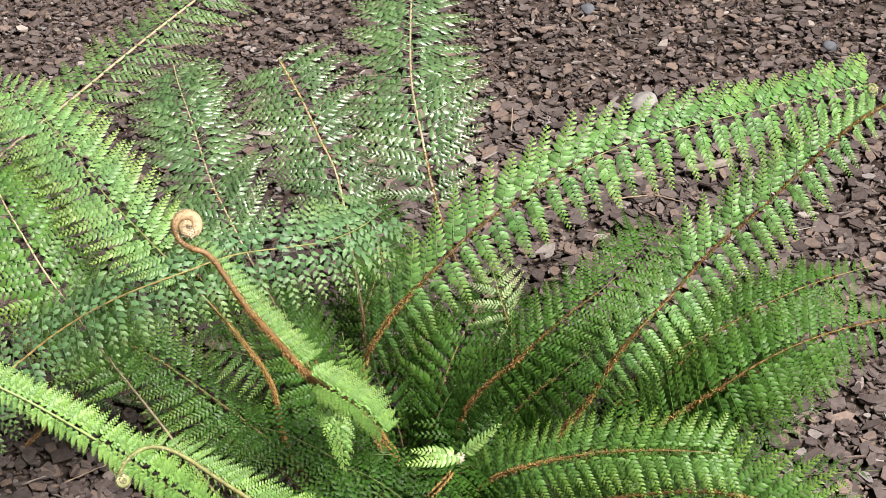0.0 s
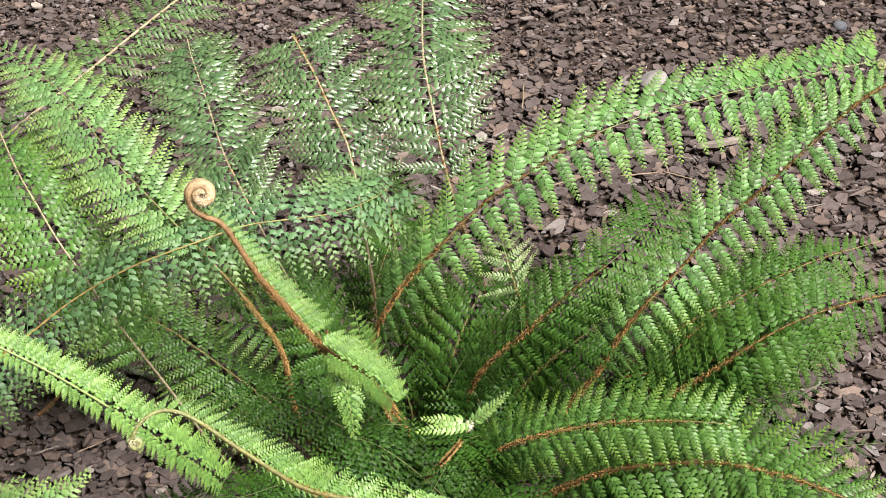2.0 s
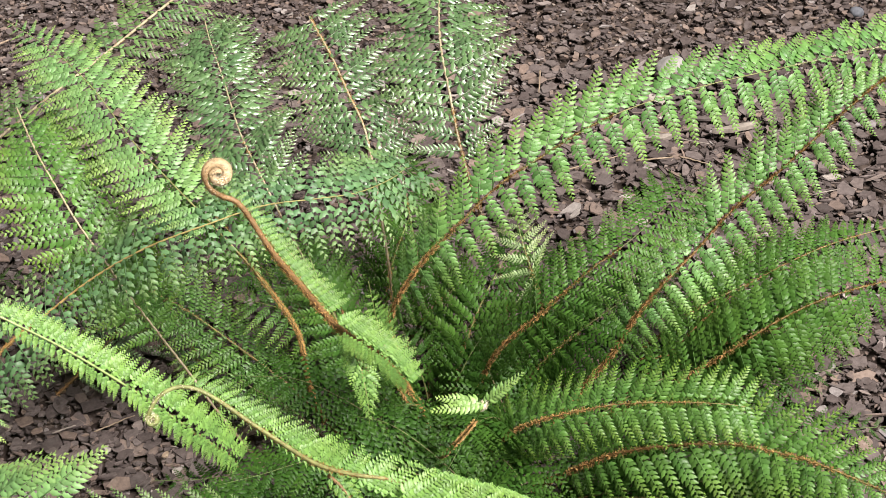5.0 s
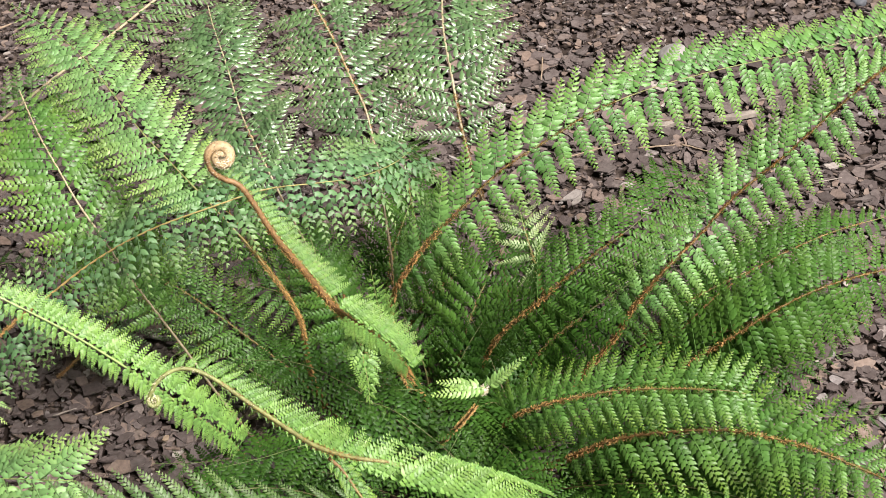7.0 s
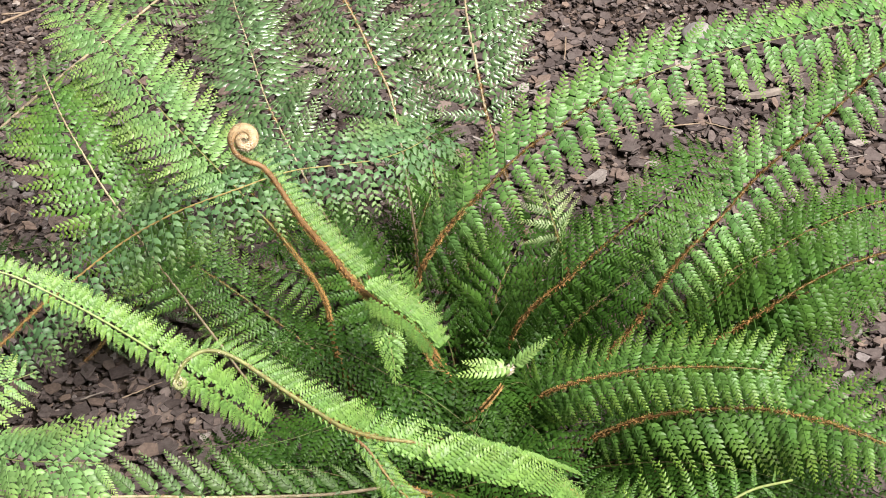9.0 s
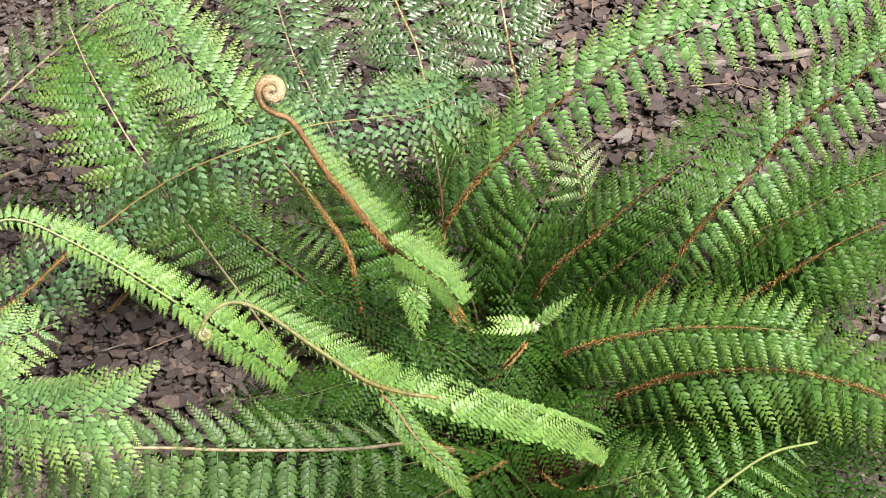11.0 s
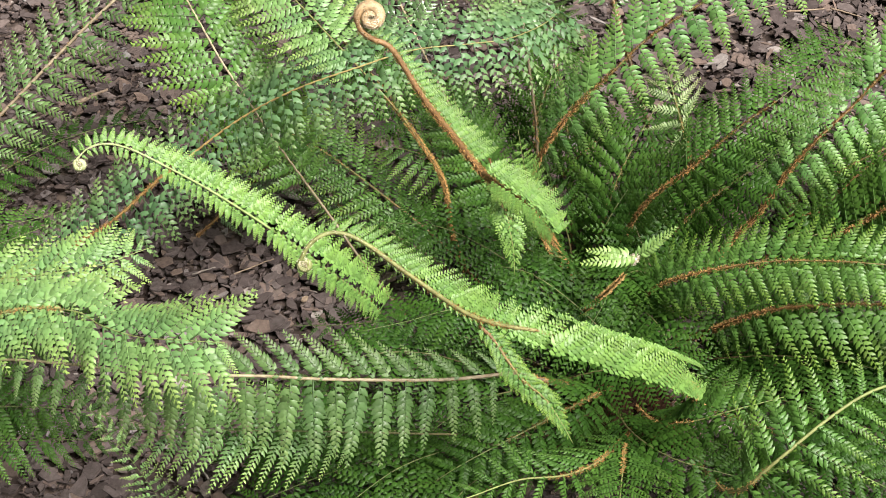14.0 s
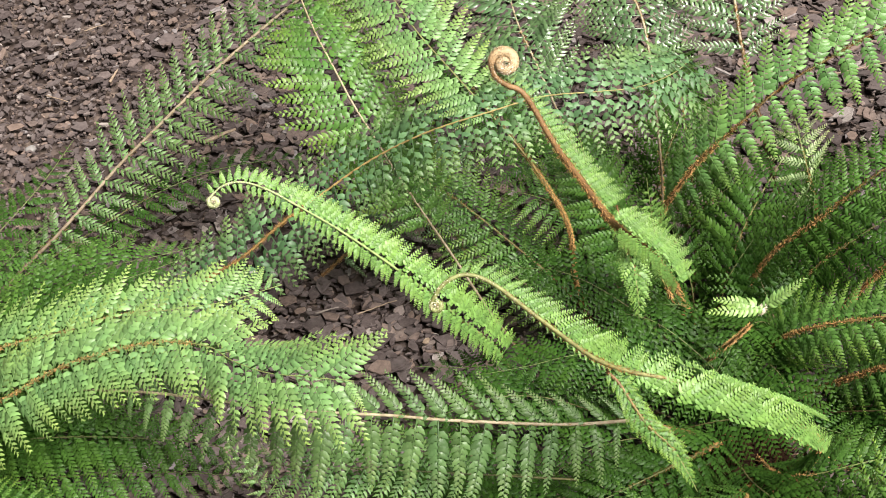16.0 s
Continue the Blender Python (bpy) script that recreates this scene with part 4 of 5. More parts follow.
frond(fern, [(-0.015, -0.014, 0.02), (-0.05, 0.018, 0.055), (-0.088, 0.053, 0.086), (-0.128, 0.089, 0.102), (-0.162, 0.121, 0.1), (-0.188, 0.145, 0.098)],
      half=0.058, tone="dark", face=0.3, start=0.12, kind="plain", step=0.0125, scaly=0.0, rad=0.0011, label="inner frond, its dark green deepened to look shaded")
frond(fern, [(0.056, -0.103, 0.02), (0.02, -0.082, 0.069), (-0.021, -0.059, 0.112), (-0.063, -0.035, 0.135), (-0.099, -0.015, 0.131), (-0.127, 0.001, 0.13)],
      half=0.058, tone="dark", face=0.3, start=0.12, kind="plain", step=0.0125, scaly=0.0, rad=0.0011, label="inner frond, its dark green deepened to look shaded")
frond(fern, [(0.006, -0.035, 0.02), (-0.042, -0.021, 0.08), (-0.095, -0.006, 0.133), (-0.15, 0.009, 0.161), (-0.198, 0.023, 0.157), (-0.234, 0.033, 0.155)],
      half=0.058, tone="dark", face=0.3, start=0.12, kind="plain", step=0.0125, scaly=0.0, rad=0.0011, label="inner frond, its dark green deepened to look shaded")
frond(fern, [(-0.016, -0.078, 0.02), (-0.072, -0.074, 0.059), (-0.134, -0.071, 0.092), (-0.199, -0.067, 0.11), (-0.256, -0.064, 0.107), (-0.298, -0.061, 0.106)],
      half=0.058, tone="dark", face=0.3, start=0.12, kind="plain", step=0.0125, scaly=0.0, rad=0.0011, label="inner frond, its dark green deepened to look shaded")
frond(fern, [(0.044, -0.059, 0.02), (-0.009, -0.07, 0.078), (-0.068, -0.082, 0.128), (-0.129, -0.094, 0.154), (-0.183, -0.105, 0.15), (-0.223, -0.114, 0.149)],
      half=0.058, tone="dark", face=0.3, start=0.12, kind="plain", step=0.0125, scaly=0.0, rad=0.0011, label="inner frond, its dark green deepened to look shaded")
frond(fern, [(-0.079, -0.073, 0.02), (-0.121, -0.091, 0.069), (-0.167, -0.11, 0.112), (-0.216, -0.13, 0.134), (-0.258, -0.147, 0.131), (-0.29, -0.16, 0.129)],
      half=0.058, tone="dark", face=0.3, start=0.12, kind="plain", step=0.0125, scaly=0.0, rad=0.0011, label="inner frond, its dark green deepened to look shaded")
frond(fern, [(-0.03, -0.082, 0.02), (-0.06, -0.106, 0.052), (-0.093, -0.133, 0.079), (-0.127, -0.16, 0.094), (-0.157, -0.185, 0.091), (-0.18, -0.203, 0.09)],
      half=0.058, tone="dark", face=0.3, start=0.12, kind="plain", step=0.0125, scaly=0.0, rad=0.0011, label="inner frond, its dark green deepened to look shaded")
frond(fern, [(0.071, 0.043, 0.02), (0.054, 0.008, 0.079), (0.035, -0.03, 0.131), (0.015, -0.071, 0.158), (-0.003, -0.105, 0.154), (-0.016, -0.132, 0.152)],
      half=0.058, tone="dark", face=0.3, start=0.12, kind="plain", step=0.0125, scaly=0.0, rad=0.0011, label="inner frond, its dark green deepened to look shaded")
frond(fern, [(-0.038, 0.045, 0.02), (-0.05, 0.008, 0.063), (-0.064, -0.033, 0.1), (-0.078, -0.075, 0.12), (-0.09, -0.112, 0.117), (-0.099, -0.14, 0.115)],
      half=0.058, tone="dark", face=0.3, start=0.12, kind="plain", step=0.0125, scaly=0.0, rad=0.0011, label="inner frond, its dark green deepened to look shaded")
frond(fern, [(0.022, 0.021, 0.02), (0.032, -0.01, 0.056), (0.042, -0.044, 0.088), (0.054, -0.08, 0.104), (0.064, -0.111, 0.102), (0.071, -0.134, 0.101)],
      half=0.058, tone="dark", face=0.3, start=0.12, kind="plain", step=0.0125, scaly=0.0, rad=0.0011, label="inner frond, its dark green deepened to look shaded")
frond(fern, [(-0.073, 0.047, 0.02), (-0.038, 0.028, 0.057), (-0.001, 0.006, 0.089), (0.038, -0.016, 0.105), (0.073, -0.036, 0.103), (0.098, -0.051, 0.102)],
      half=0.058, tone="dark", face=0.3, start=0.12, kind="plain", step=0.0125, scaly=0.0, rad=0.0011, label="inner frond, its dark green deepened to look shaded")
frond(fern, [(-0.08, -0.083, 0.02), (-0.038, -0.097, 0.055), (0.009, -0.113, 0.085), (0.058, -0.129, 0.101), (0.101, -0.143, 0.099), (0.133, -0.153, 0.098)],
      half=0.058, tone="dark", face=0.3, start=0.12, kind="plain", step=0.0125, scaly=0.0, rad=0.0011, label="inner frond, its dark green deepened to look shaded")
frond(neighbour, [(0.019, -0.085, 0.02), (0.034, -0.155, 0.062), (0.051, -0.233, 0.099), (0.068, -0.313, 0.118), (0.083, -0.383, 0.115), (0.094, -0.436, 0.114)],
      half=0.058, tone="mid", face=0.3, start=0.12, kind="plain", step=0.0125, scaly=0.0, rad=0.0011, label="mid green frond")
frond(neighbour, [(0.015, -0.011, 0.02), (0.049, -0.065, 0.065), (0.086, -0.123, 0.105), (0.126, -0.185, 0.125), (0.16, -0.238, 0.122), (0.186, -0.278, 0.121)],
      half=0.058, tone="mid", face=0.3, start=0.12, kind="plain", step=0.0125, scaly=0.0, rad=0.0011, label="mid green frond")
frond(neighbour, [(0.003, -0.066, 0.02), (0.047, -0.118, 0.07), (0.095, -0.176, 0.114), (0.145, -0.236, 0.137), (0.189, -0.288, 0.133), (0.221, -0.328, 0.132)],
      half=0.058, tone="dark", face=0.3, start=0.12, kind="plain", step=0.0125, scaly=0.0, rad=0.0011, label="inner frond, its dark green deepened to look shaded")
frond(neighbour, [(-0.008, -0.085, 0.02), (0.039, -0.124, 0.064), (0.09, -0.167, 0.103), (0.144, -0.212, 0.123), (0.191, -0.252, 0.12), (0.226, -0.281, 0.119)],
      half=0.058, tone="dark", face=0.3, start=0.12, kind="plain", step=0.0125, scaly=0.0, rad=0.0011, label="inner frond, its dark green deepened to look shaded")
frond(neighbour, [(0.006, -0.077, 0.02), (0.072, -0.118, 0.067), (0.144, -0.162, 0.108), (0.22, -0.209, 0.13), (0.287, -0.249, 0.127), (0.336, -0.279, 0.125)],
      half=0.058, tone="dark", face=0.3, start=0.12, kind="plain", step=0.0125, scaly=0.0, rad=0.0011, label="inner frond, its dark green deepened to look shaded")
frond(neighbour, [(0.014, -0.02, 0.02), (0.086, -0.041, 0.079), (0.164, -0.064, 0.131), (0.246, -0.089, 0.159), (0.318, -0.11, 0.155), (0.372, -0.126, 0.153)],
      half=0.058, tone="dark", face=0.3, start=0.12, kind="plain", step=0.0125, scaly=0.0, rad=0.0011, label="inner frond, its dark green deepened to look shaded")
frond(neighbour, [(-0.004, -0.089, 0.02), (0.074, -0.107, 0.082), (0.16, -0.126, 0.137), (0.25, -0.147, 0.165), (0.328, -0.164, 0.161), (0.387, -0.178, 0.159)],
      half=0.058, tone="dark", face=0.3, start=0.12, kind="plain", step=0.0125, scaly=0.0, rad=0.0011, label="inner frond, its dark green deepened to look shaded")
frond(neighbour, [(0.029, -0.03, 0.02), (0.104, -0.038, 0.08), (0.187, -0.046, 0.133), (0.273, -0.055, 0.16), (0.348, -0.062, 0.156), (0.404, -0.068, 0.154)],
      half=0.058, tone="dark", face=0.3, start=0.12, kind="plain", step=0.0125, scaly=0.0, rad=0.0011, label="inner frond, its dark green deepened to look shaded")
frond(neighbour, [(0.031, -0.083, 0.02), (0.113, -0.075, 0.084), (0.202, -0.066, 0.139), (0.296, -0.057, 0.169), (0.378, -0.048, 0.164), (0.439, -0.042, 0.162)],
      half=0.058, tone="dark", face=0.3, start=0.12, kind="plain", step=0.0125, scaly=0.0, rad=0.0011, label="inner frond, its dark green deepened to look shaded")
frond(neighbour, [(0.007, -0.047, 0.02), (0.068, -0.029, 0.069), (0.135, -0.01, 0.112), (0.205, 0.011, 0.135), (0.266, 0.029, 0.131), (0.312, 0.042, 0.13)],
      half=0.058, tone="dark", face=0.3, start=0.12, kind="plain", step=0.0125, scaly=0.0, rad=0.0011, label="inner frond, its dark green deepened to look shaded")
frond(neighbour, [(0.006, -0.024, 0.02), (0.078, 0.008, 0.077), (0.156, 0.043, 0.126), (0.239, 0.08, 0.152), (0.31, 0.112, 0.148), (0.364, 0.136, 0.147)],
      half=0.058, tone="mid", face=0.3, start=0.12, kind="plain", step=0.0125, scaly=0.0, rad=0.0011, label="mid green frond")
frond(neighbour, [(0.035, -0.017, 0.02), (0.088, 0.015, 0.059), (0.146, 0.05, 0.093), (0.207, 0.088, 0.111), (0.26, 0.12, 0.108), (0.3, 0.144, 0.107)],
      half=0.058, tone="dark", face=0.3, start=0.12, kind="plain", step=0.0125, scaly=0.0, rad=0.0011, label="inner frond, its dark green deepened to look shaded")
frond(neighbour, [(0.043, -0.098, 0.02), (0.104, -0.056, 0.079), (0.172, -0.009, 0.131), (0.243, 0.04, 0.158), (0.305, 0.083, 0.154), (0.351, 0.115, 0.152)],
      half=0.058, tone="dark", face=0.3, start=0.12, kind="plain", step=0.0125, scaly=0.0, rad=0.0011, label="inner frond, its dark green deepened to look shaded")
frond(neighbour, [(0.043, -0.09, 0.02), (0.086, -0.037, 0.067), (0.134, 0.022, 0.109), (0.184, 0.083, 0.131), (0.227, 0.136, 0.128), (0.26, 0.176, 0.126)],
      half=0.058, tone="mid", face=0.3, start=0.12, kind="plain", step=0.0125, scaly=0.0, rad=0.0011, label="mid green frond")
frond(neighbour, [(0.016, -0.102, 0.02), (0.043, -0.041, 0.062), (0.073, 0.026, 0.098), (0.104, 0.096, 0.118), (0.132, 0.157, 0.115), (0.152, 0.203, 0.113)],
      half=0.058, tone="mid", face=0.3, start=0.12, kind="plain", step=0.0125, scaly=0.0, rad=0.0011, label="mid green frond")
frond(neighbour, [(-0.002, -0.074, 0.02), (0.018, -0.009, 0.072), (0.039, 0.062, 0.118), (0.061, 0.136, 0.142), (0.081, 0.201, 0.139), (0.095, 0.249, 0.137)],
      half=0.058, tone="dark", face=0.3, start=0.12, kind="plain", step=0.0125, scaly=0.0, rad=0.0011, label="inner frond, its dark green deepened to look shaded")
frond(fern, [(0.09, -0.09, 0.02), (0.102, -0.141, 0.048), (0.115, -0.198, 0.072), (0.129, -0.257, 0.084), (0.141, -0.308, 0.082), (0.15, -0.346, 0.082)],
      half=0.058, tone="dark", face=0.3, start=0.38, kind="plain", step=0.0125, scaly=0.0, rad=0.0011, label="inner frond, its dark green deepened to look shaded")
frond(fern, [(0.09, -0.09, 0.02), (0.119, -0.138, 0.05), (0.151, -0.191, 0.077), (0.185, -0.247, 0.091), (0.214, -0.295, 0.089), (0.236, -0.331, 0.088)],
      half=0.058, tone="dark", face=0.3, start=0.38, kind="plain", step=0.0125, scaly=0.0, rad=0.0011, label="inner frond, its dark green deepened to look shaded")
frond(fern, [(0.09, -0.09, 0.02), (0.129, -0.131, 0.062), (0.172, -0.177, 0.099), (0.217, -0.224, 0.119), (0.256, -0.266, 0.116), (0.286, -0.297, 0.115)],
      half=0.058, tone="dark", face=0.3, start=0.38, kind="plain", step=0.0125, scaly=0.0, rad=0.0011, label="inner frond, its dark green deepened to look shaded")
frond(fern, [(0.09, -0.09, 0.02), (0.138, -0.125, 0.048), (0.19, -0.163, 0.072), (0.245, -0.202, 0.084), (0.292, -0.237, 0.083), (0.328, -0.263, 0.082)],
      half=0.058, tone="dark", face=0.3, start=0.38, kind="plain", step=0.0125, scaly=0.0, rad=0.0011, label="inner frond, its dark green deepened to look shaded")
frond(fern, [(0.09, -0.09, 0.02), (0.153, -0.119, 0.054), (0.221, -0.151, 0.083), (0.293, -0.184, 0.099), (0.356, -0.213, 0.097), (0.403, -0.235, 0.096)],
      half=0.058, tone="dark", face=0.3, start=0.38, kind="plain", step=0.0125, scaly=0.0, rad=0.0011, label="inner frond, its dark green deepened to look shaded")
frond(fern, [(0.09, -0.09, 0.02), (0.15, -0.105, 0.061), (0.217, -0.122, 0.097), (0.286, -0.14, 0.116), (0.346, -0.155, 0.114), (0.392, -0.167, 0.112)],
      half=0.058, tone="dark", face=0.3, start=0.38, kind="plain", step=0.0125, scaly=0.0, rad=0.0011, label="inner frond, its dark green deepened to look shaded")
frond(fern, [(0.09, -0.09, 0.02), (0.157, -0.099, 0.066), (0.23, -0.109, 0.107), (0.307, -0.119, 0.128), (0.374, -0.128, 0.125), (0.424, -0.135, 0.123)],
      half=0.058, tone="dark", face=0.3, start=0.38, kind="plain", step=0.0125, scaly=0.0, rad=0.0011, label="inner frond, its dark green deepened to look shaded")
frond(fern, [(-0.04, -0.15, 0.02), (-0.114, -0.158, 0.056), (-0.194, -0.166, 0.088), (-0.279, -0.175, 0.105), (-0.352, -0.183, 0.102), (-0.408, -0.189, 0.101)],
      half=0.058, tone="dark", face=0.3, start=0.38, kind="plain", step=0.0125, scaly=0.0, rad=0.0011, label="inner frond, its dark green deepened to look shaded")
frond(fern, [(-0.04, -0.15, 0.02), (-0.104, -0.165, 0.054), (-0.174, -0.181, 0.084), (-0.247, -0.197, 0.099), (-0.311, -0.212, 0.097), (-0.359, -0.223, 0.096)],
      half=0.058, tone="dark", face=0.3, start=0.38, kind="plain", step=0.0125, scaly=0.0, rad=0.0011, label="inner frond, its dark green deepened to look shaded")
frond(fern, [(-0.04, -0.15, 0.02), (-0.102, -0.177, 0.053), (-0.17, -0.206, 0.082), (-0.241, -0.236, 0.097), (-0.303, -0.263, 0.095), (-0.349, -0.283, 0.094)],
      half=0.058, tone="dark", face=0.3, start=0.38, kind="plain", step=0.0125, scaly=0.0, rad=0.0011, label="inner frond, its dark green deepened to look shaded")
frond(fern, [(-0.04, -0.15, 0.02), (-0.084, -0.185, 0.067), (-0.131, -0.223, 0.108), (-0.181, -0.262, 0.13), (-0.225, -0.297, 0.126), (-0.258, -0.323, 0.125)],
      half=0.058, tone="dark", face=0.3, start=0.38, kind="plain", step=0.0125, scaly=0.0, rad=0.0011, label="inner frond, its dark green deepened to look shaded")
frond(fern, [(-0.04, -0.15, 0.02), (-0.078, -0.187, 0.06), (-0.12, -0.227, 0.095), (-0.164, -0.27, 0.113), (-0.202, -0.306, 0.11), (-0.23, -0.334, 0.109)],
      half=0.058, tone="dark", face=0.3, start=0.38, kind="plain", step=0.0125, scaly=0.0, rad=0.0011, label="inner frond, its dark green deepened to look shaded")
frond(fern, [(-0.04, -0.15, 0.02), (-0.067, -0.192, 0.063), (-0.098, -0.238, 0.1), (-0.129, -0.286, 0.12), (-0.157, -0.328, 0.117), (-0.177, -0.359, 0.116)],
      half=0.058, tone="dark", face=0.3, start=0.38, kind="plain", step=0.0125, scaly=0.0, rad=0.0011, label="inner frond, its dark green deepened to look shaded")
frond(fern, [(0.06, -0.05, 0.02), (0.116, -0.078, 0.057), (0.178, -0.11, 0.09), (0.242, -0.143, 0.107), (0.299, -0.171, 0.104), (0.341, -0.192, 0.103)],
      half=0.058, tone="dark", face=0.3, start=0.12, kind="plain", step=0.0125, scaly=0.0, rad=0.0011, label="inner frond, its dark green deepened to look shaded")
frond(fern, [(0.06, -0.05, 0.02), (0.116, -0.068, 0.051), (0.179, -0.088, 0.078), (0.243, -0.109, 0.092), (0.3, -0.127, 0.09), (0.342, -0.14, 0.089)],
      half=0.058, tone="dark", face=0.3, start=0.12, kind="plain", step=0.0125, scaly=0.0, rad=0.0011, label="inner frond, its dark green deepened to look shaded")
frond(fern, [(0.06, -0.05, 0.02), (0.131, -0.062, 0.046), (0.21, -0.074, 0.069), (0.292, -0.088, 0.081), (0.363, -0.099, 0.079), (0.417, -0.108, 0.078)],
      half=0.058, tone="dark", face=0.3, start=0.12, kind="plain", step=0.0125, scaly=0.0, rad=0.0011, label="inner frond, its dark green deepened to look shaded")
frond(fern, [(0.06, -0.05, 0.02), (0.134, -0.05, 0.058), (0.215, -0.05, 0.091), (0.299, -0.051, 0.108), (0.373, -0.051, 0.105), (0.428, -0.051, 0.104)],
      half=0.058, tone="dark", face=0.3, start=0.12, kind="plain", step=0.0125, scaly=0.0, rad=0.0011, label="inner frond, its dark green deepened to look shaded")
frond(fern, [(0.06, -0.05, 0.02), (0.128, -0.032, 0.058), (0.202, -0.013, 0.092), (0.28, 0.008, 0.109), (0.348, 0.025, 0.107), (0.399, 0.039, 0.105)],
      half=0.058, tone="dark", face=0.3, start=0.12, kind="plain", step=0.0125, scaly=0.0, rad=0.0011, label="inner frond, its dark green deepened to look shaded")
frond(fern, [(0.024, -0.105, 0.03), (0.046, -0.186, 0.09), (0.073, -0.221, 0.13), (0.111, -0.226, 0.15), (0.155, -0.213, 0.15)],
      half=0.06, tone="mid", face=0.5, start=0.2, step=0.0125, scaly=0.3, label="mid green frond")
crown(fern, (0.012, -0.118, 0.012), (0.055, 0.045, 0.036), 1)

# ---- loose things on the mulch ----


def lump(name, size, material, seed):
    """A rounded, uneven stone."""
    bm = bmesh.new()
    bmesh.ops.create_icosphere(bm, subdivisions=3, radius=1.0)
    for v in bm.verts:
        q = 1 + 0.22 * noise.noise(v.co * 1.3 + Vector((seed, 0, 0))) + 0.06 * noise.noise(v.co * 4 + Vector((seed, 2, 0)))
        v.co = Vector((v.co.x * size[0] * q, v.co.y * size[1] * q, v.co.z * size[2] * q))
    me = bpy.data.meshes.new(name)
    bm.to_mesh(me)
    bm.free()
    me.materials.append(material)
    me.polygons.foreach_set("use_smooth", [True] * len(me.polygons))
    return me


def stone_at(x, y, size, material, seed, label):
    ob = tagged(new("stone", lump("stone", size, material, seed)), label, "stone", group="stones on the mulch")
    ob.matrix_basis = pose(x, y, ground_height(x, y) + size[2] * 0.55, 0, 0, 40 * seed)
    return ob


def stick(name, a, b, r, material, seed, label, category, bow=0.0009):
    """A thin crooked stick lying from a to b on the mulch."""
    q = random.Random(seed)
    a, b = Vector((*a, 0)), Vector((*b, 0))
    pts = []
    for k in range(9):
        p = a.lerp(b, k / 8)
        p += Vector((q.gauss(0, bow * 0.3), q.gauss(0, bow * 0.3), 0)) * (1 if 0 < k < 8 else 0)
        p.z = ground_height(p.x, p.y) + 0.013 + r + q.uniform(0, 0.0006)
        pts.append(p)
    v, f = tube(pts, [r * (1.1 - 0.5 * k / 8) * q.uniform(0.85, 1.1) for k in range(9)], 6)
    return tagged(new(name, mesh_from(name, v, f, material, True)), label, category, group="sticks on the mulch")


def slab(name, x, y, le, wi, th, turn, material, seed, label, category):
    """A splintered sliver of wood or a large flake."""
    q = random.Random(seed)
    v, f = chip_shape(q, le, wi, th, 9)
    ob = tagged(new(name, mesh_from(name, v, f, material)), label, category)
    ob.matrix_basis = pose(x, y, ground_height(x, y) + 0.013, q.uniform(-6, 6), q.uniform(-6, 6), turn)
    return ob


stone_at(0.290, 0.474, (0.022, 0.017, 0.012), STONE, 1, "pale grey rounded stone lying on the bark mulch")
stone_at(0.244, 0.720, (0.010, 0.010, 0.008), SLATE, 2, "small dark slate-grey pebble lying on the bark mulch")
stone_at(0.554, 0.577, (0.010, 0.010, 0.008), SLATE, 3, "small dark slate-grey pebble lying on the bark mulch")
stick("twig", (0.122, 0.246), (0.217, 0.279), 0.0011, TWIG, 1, "thin straight pale dry twig on the bark mulch", "twig")
stick("splinter", (0.223, 0.262), (0.269, 0.266), 0.0014, TWIG, 2, "short tan wood splinter on the bark mulch", "splinter")
stick("twig", (0.276, 0.268), (0.310, 0.248), 0.0011, TWIG, 3, "thin pale dry twig on the bark mulch", "twig")
stick("twig", (0.120, 0.476), (0.115, 0.422), 0.0012, TWIG, 4, "short pale dry stalk on the bark mulch", "twig")
stick("twig", (-0.398, -0.144), (-0.357, -0.121), 0.0008, TWIG, 5, "thin grey dry twig on the bark mulch", "twig")
stick("twig", (-0.390, -0.030), (-0.363, -0.053), 0.0016, WEATHERED, 6, "thin pale dry twig on the bark mulch", "twig")
stick("splinter", (-0.621, 0.158), (-0.586, 0.182), 0.003, TWIG, 7, "tan wood splinter on the bark mulch", "splinter")
stick("twig", (-0.765, 0.282), (-0.760, 0.308), 0.002, TWIG, 8, "short pale dry stalk on the bark mulch", "twig")
slab("wood_sliver", 0.357, 0.324, 0.072, 0.012, 0.004, 20, WEATHERED, 3, "weathered grey wood sliver on the bark mulch", "wood sliver")
slab("wood_sliver", 0.253, 0.311, 0.04, 0.010, 0.004, -3, WEATHERED, 4, "long dark bark sliver on the bark mulch", "wood sliver")
stone_at(-0.576, 0.262, (0.008, 0.007, 0.006), STONE, 5, "small whitish pebble lying on the bark mulch")
stone_at(-0.844, 0.169, (0.008, 0.006, 0.005), STONE, 6, "small whitish pebble lying on the bark mulch")
slab("dry_leaf", -0.319, -0.182, 0.012, 0.007, 0.001, 30, TWIG, 7, "small curled tan dry leaf on the bark mulch", "dry leaf")
slab("petal", 0.159, -0.043, 0.010, 0.006, 0.0008, 20, PETAL, 20, "small fallen white petal on the bark mulch", "petal")
slab("petal", 0.150, -0.037, 0.010, 0.006, 0.0008, 50, PETAL, 21, "small fallen white petal on the bark mulch", "petal")
slab("petal", 0.033, 0.224, 0.010, 0.006, 0.0008, 80, PETAL, 22, "small fallen white petal on the bark mulch", "petal")
stick("twig", (-0.648, 0.612), (-0.606, 0.646), 0.0022, TWIG, 11, "pale dry stalk on the bark mulch", "twig")
stick("twig", (-0.650, 0.635), (-0.616, 0.639), 0.0016, TWIG, 12, "pale dry stalk on the bark mulch", "twig")
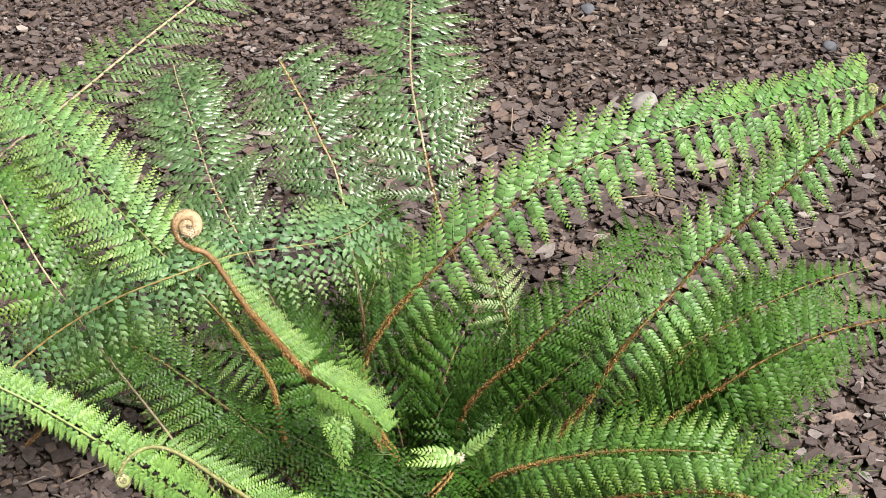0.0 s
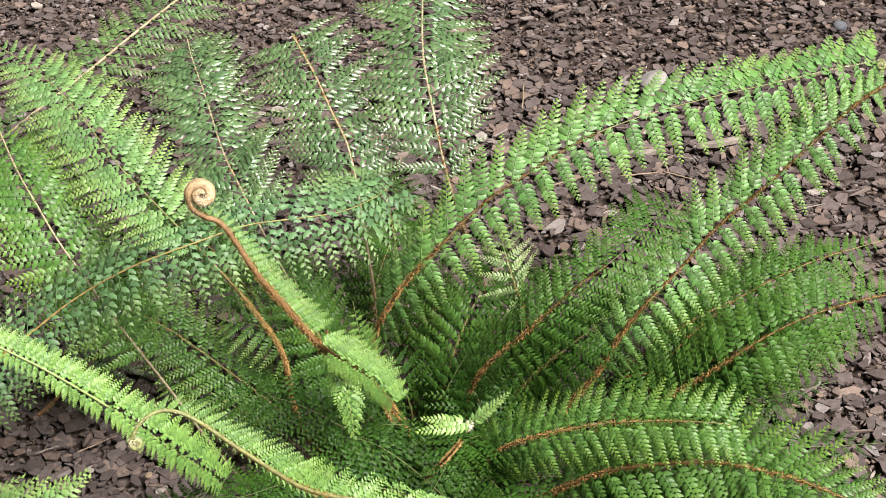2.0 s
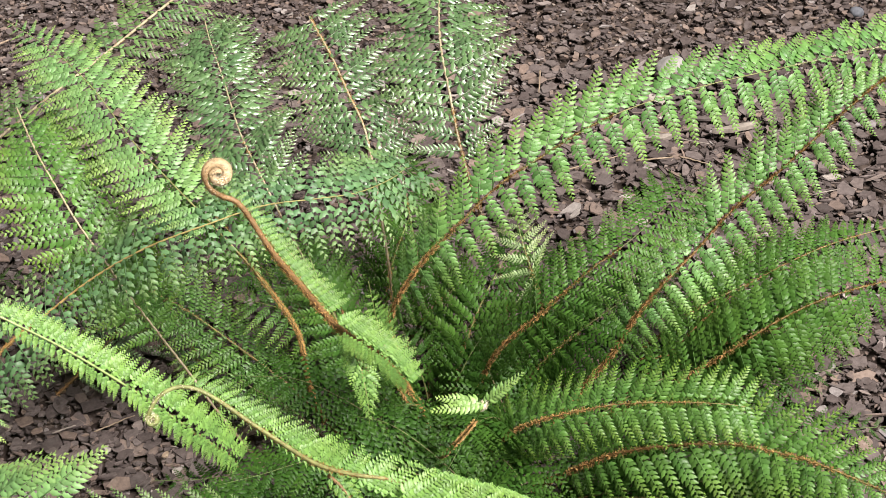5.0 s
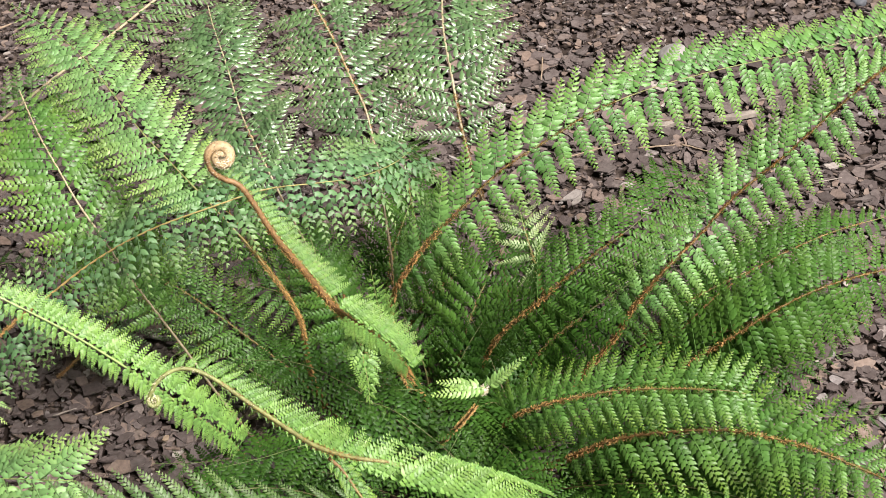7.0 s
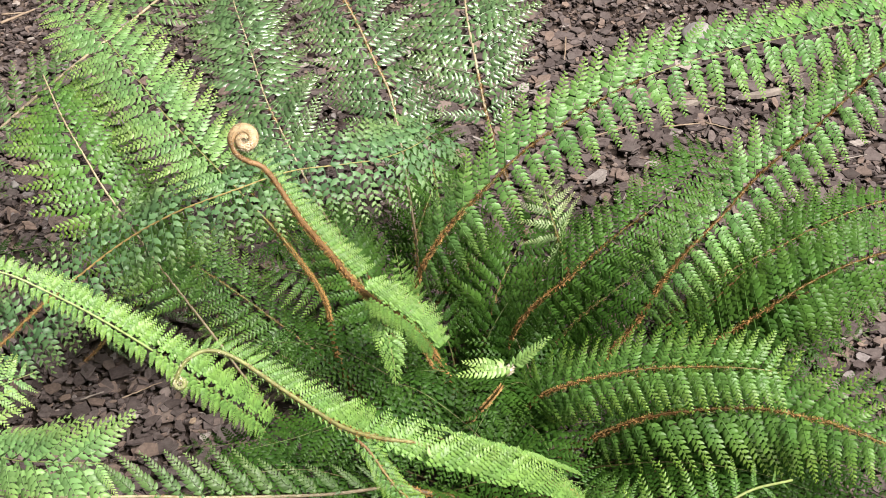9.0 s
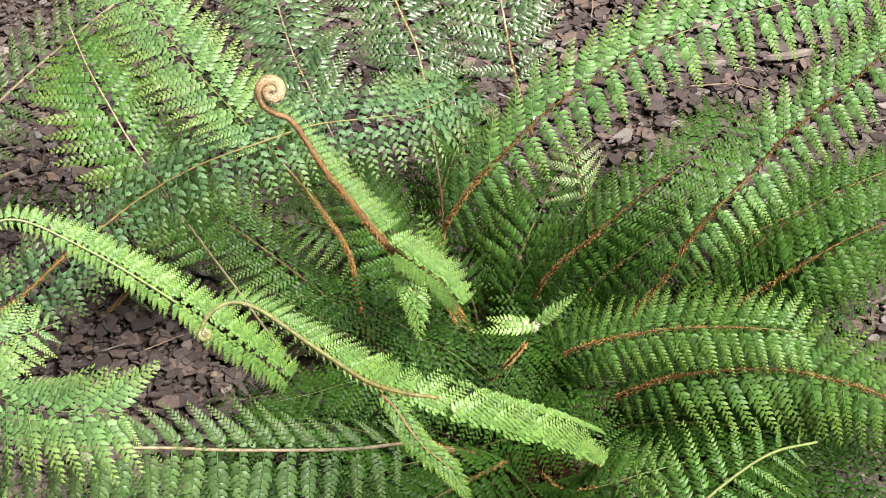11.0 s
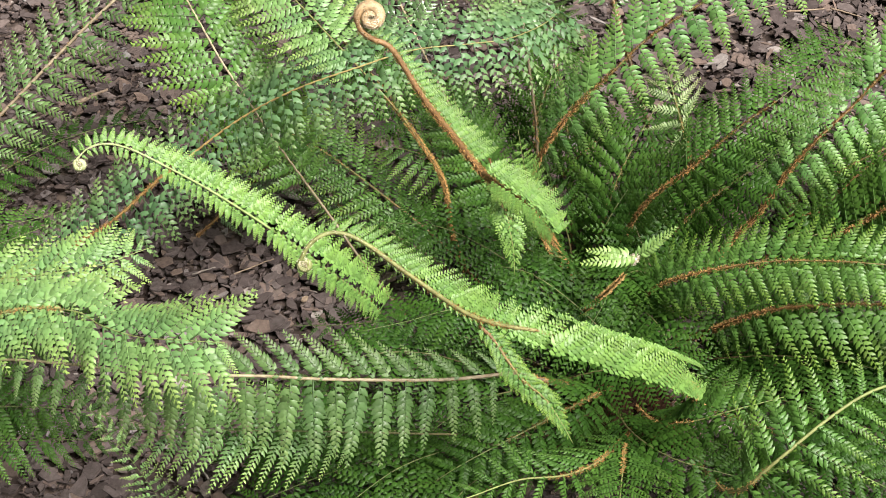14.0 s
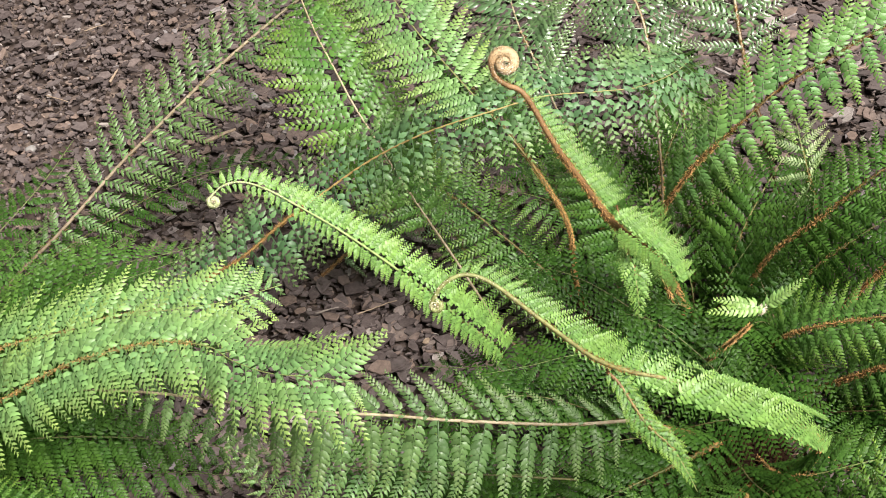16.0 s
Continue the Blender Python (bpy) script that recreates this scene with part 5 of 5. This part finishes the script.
stick("splinter", (0.274, 0.309), (0.318, 0.290), 0.001, WEATHERED, 30, "thin weathered grey sliver lying on the bark mulch", "splinter")
stick("splinter", (0.244, 0.327), (0.272, 0.320), 0.001, TWIG, 31, "thin tan wood splinter lying on the bark mulch", "splinter")
stick("splinter", (0.423, 0.177), (0.458, 0.186), 0.001, WEATHERED, 32, "thin weathered grey sliver lying on the bark mulch", "splinter")
stick("splinter", (0.065, 0.577), (0.090, 0.585), 0.001, TWIG, 33, "thin tan wood splinter lying on the bark mulch", "splinter")
stick("splinter", (0.146, 0.338), (0.173, 0.323), 0.001, WEATHERED, 34, "thin weathered grey sliver lying on the bark mulch", "splinter")
stick("splinter", (0.338, -0.121), (0.361, -0.112), 0.001, TWIG, 35, "thin tan wood splinter lying on the bark mulch", "splinter")
stick("splinter", (0.376, 0.356), (0.412, 0.362), 0.001, WEATHERED, 36, "thin weathered grey sliver lying on the bark mulch", "splinter")
stick("splinter", (-0.824, 0.394), (-0.797, 0.408), 0.001, TWIG, 37, "thin tan wood splinter lying on the bark mulch", "splinter")
stick("splinter", (-0.443, -0.142), (-0.419, -0.132), 0.001, WEATHERED, 38, "thin weathered grey sliver lying on the bark mulch", "splinter")
stick("splinter", (-0.845, 0.262), (-0.812, 0.247), 0.001, TWIG, 39, "thin tan wood splinter lying on the bark mulch", "splinter")
slab("petal", -0.524, -0.075, 0.010, 0.007, 0.0008, 40, PETAL, 27, "small fallen white petal on the bark mulch", "petal")

# ---- the chips that lie most open, one by one ----
CHIP_MESHES = []
chip_rng = random.Random(5)
for _ in range(24):
    le, wi, th = chip_size(chip_rng)
    le = min(max(le, 0.012), 0.026)
    v, f = chip_shape(chip_rng, le, max(wi, le * 0.4), th, chip_rng.choice((5, 6, 7)))
    CHIP_MESHES.append(mesh_from("bark_chip", v, f, BARK))
for x0, x1, y0, y1, count in ((-0.46, -0.22, -0.26, -0.02, 70), (0.12, 0.48, 0.12, 0.52, 110), (-0.75, -0.50, 0.05, 0.45, 80), (-0.15, 0.1, 0.35, 0.7, 40)):
    for _ in range(count):
        ob = new("bark_chip", chip_rng.choice(CHIP_MESHES))
        ob.parent = ground
        ob.matrix_basis = lay(chip_rng, chip_rng.uniform(x0, x1), chip_rng.uniform(y0, y1), (0.006, 0.015))
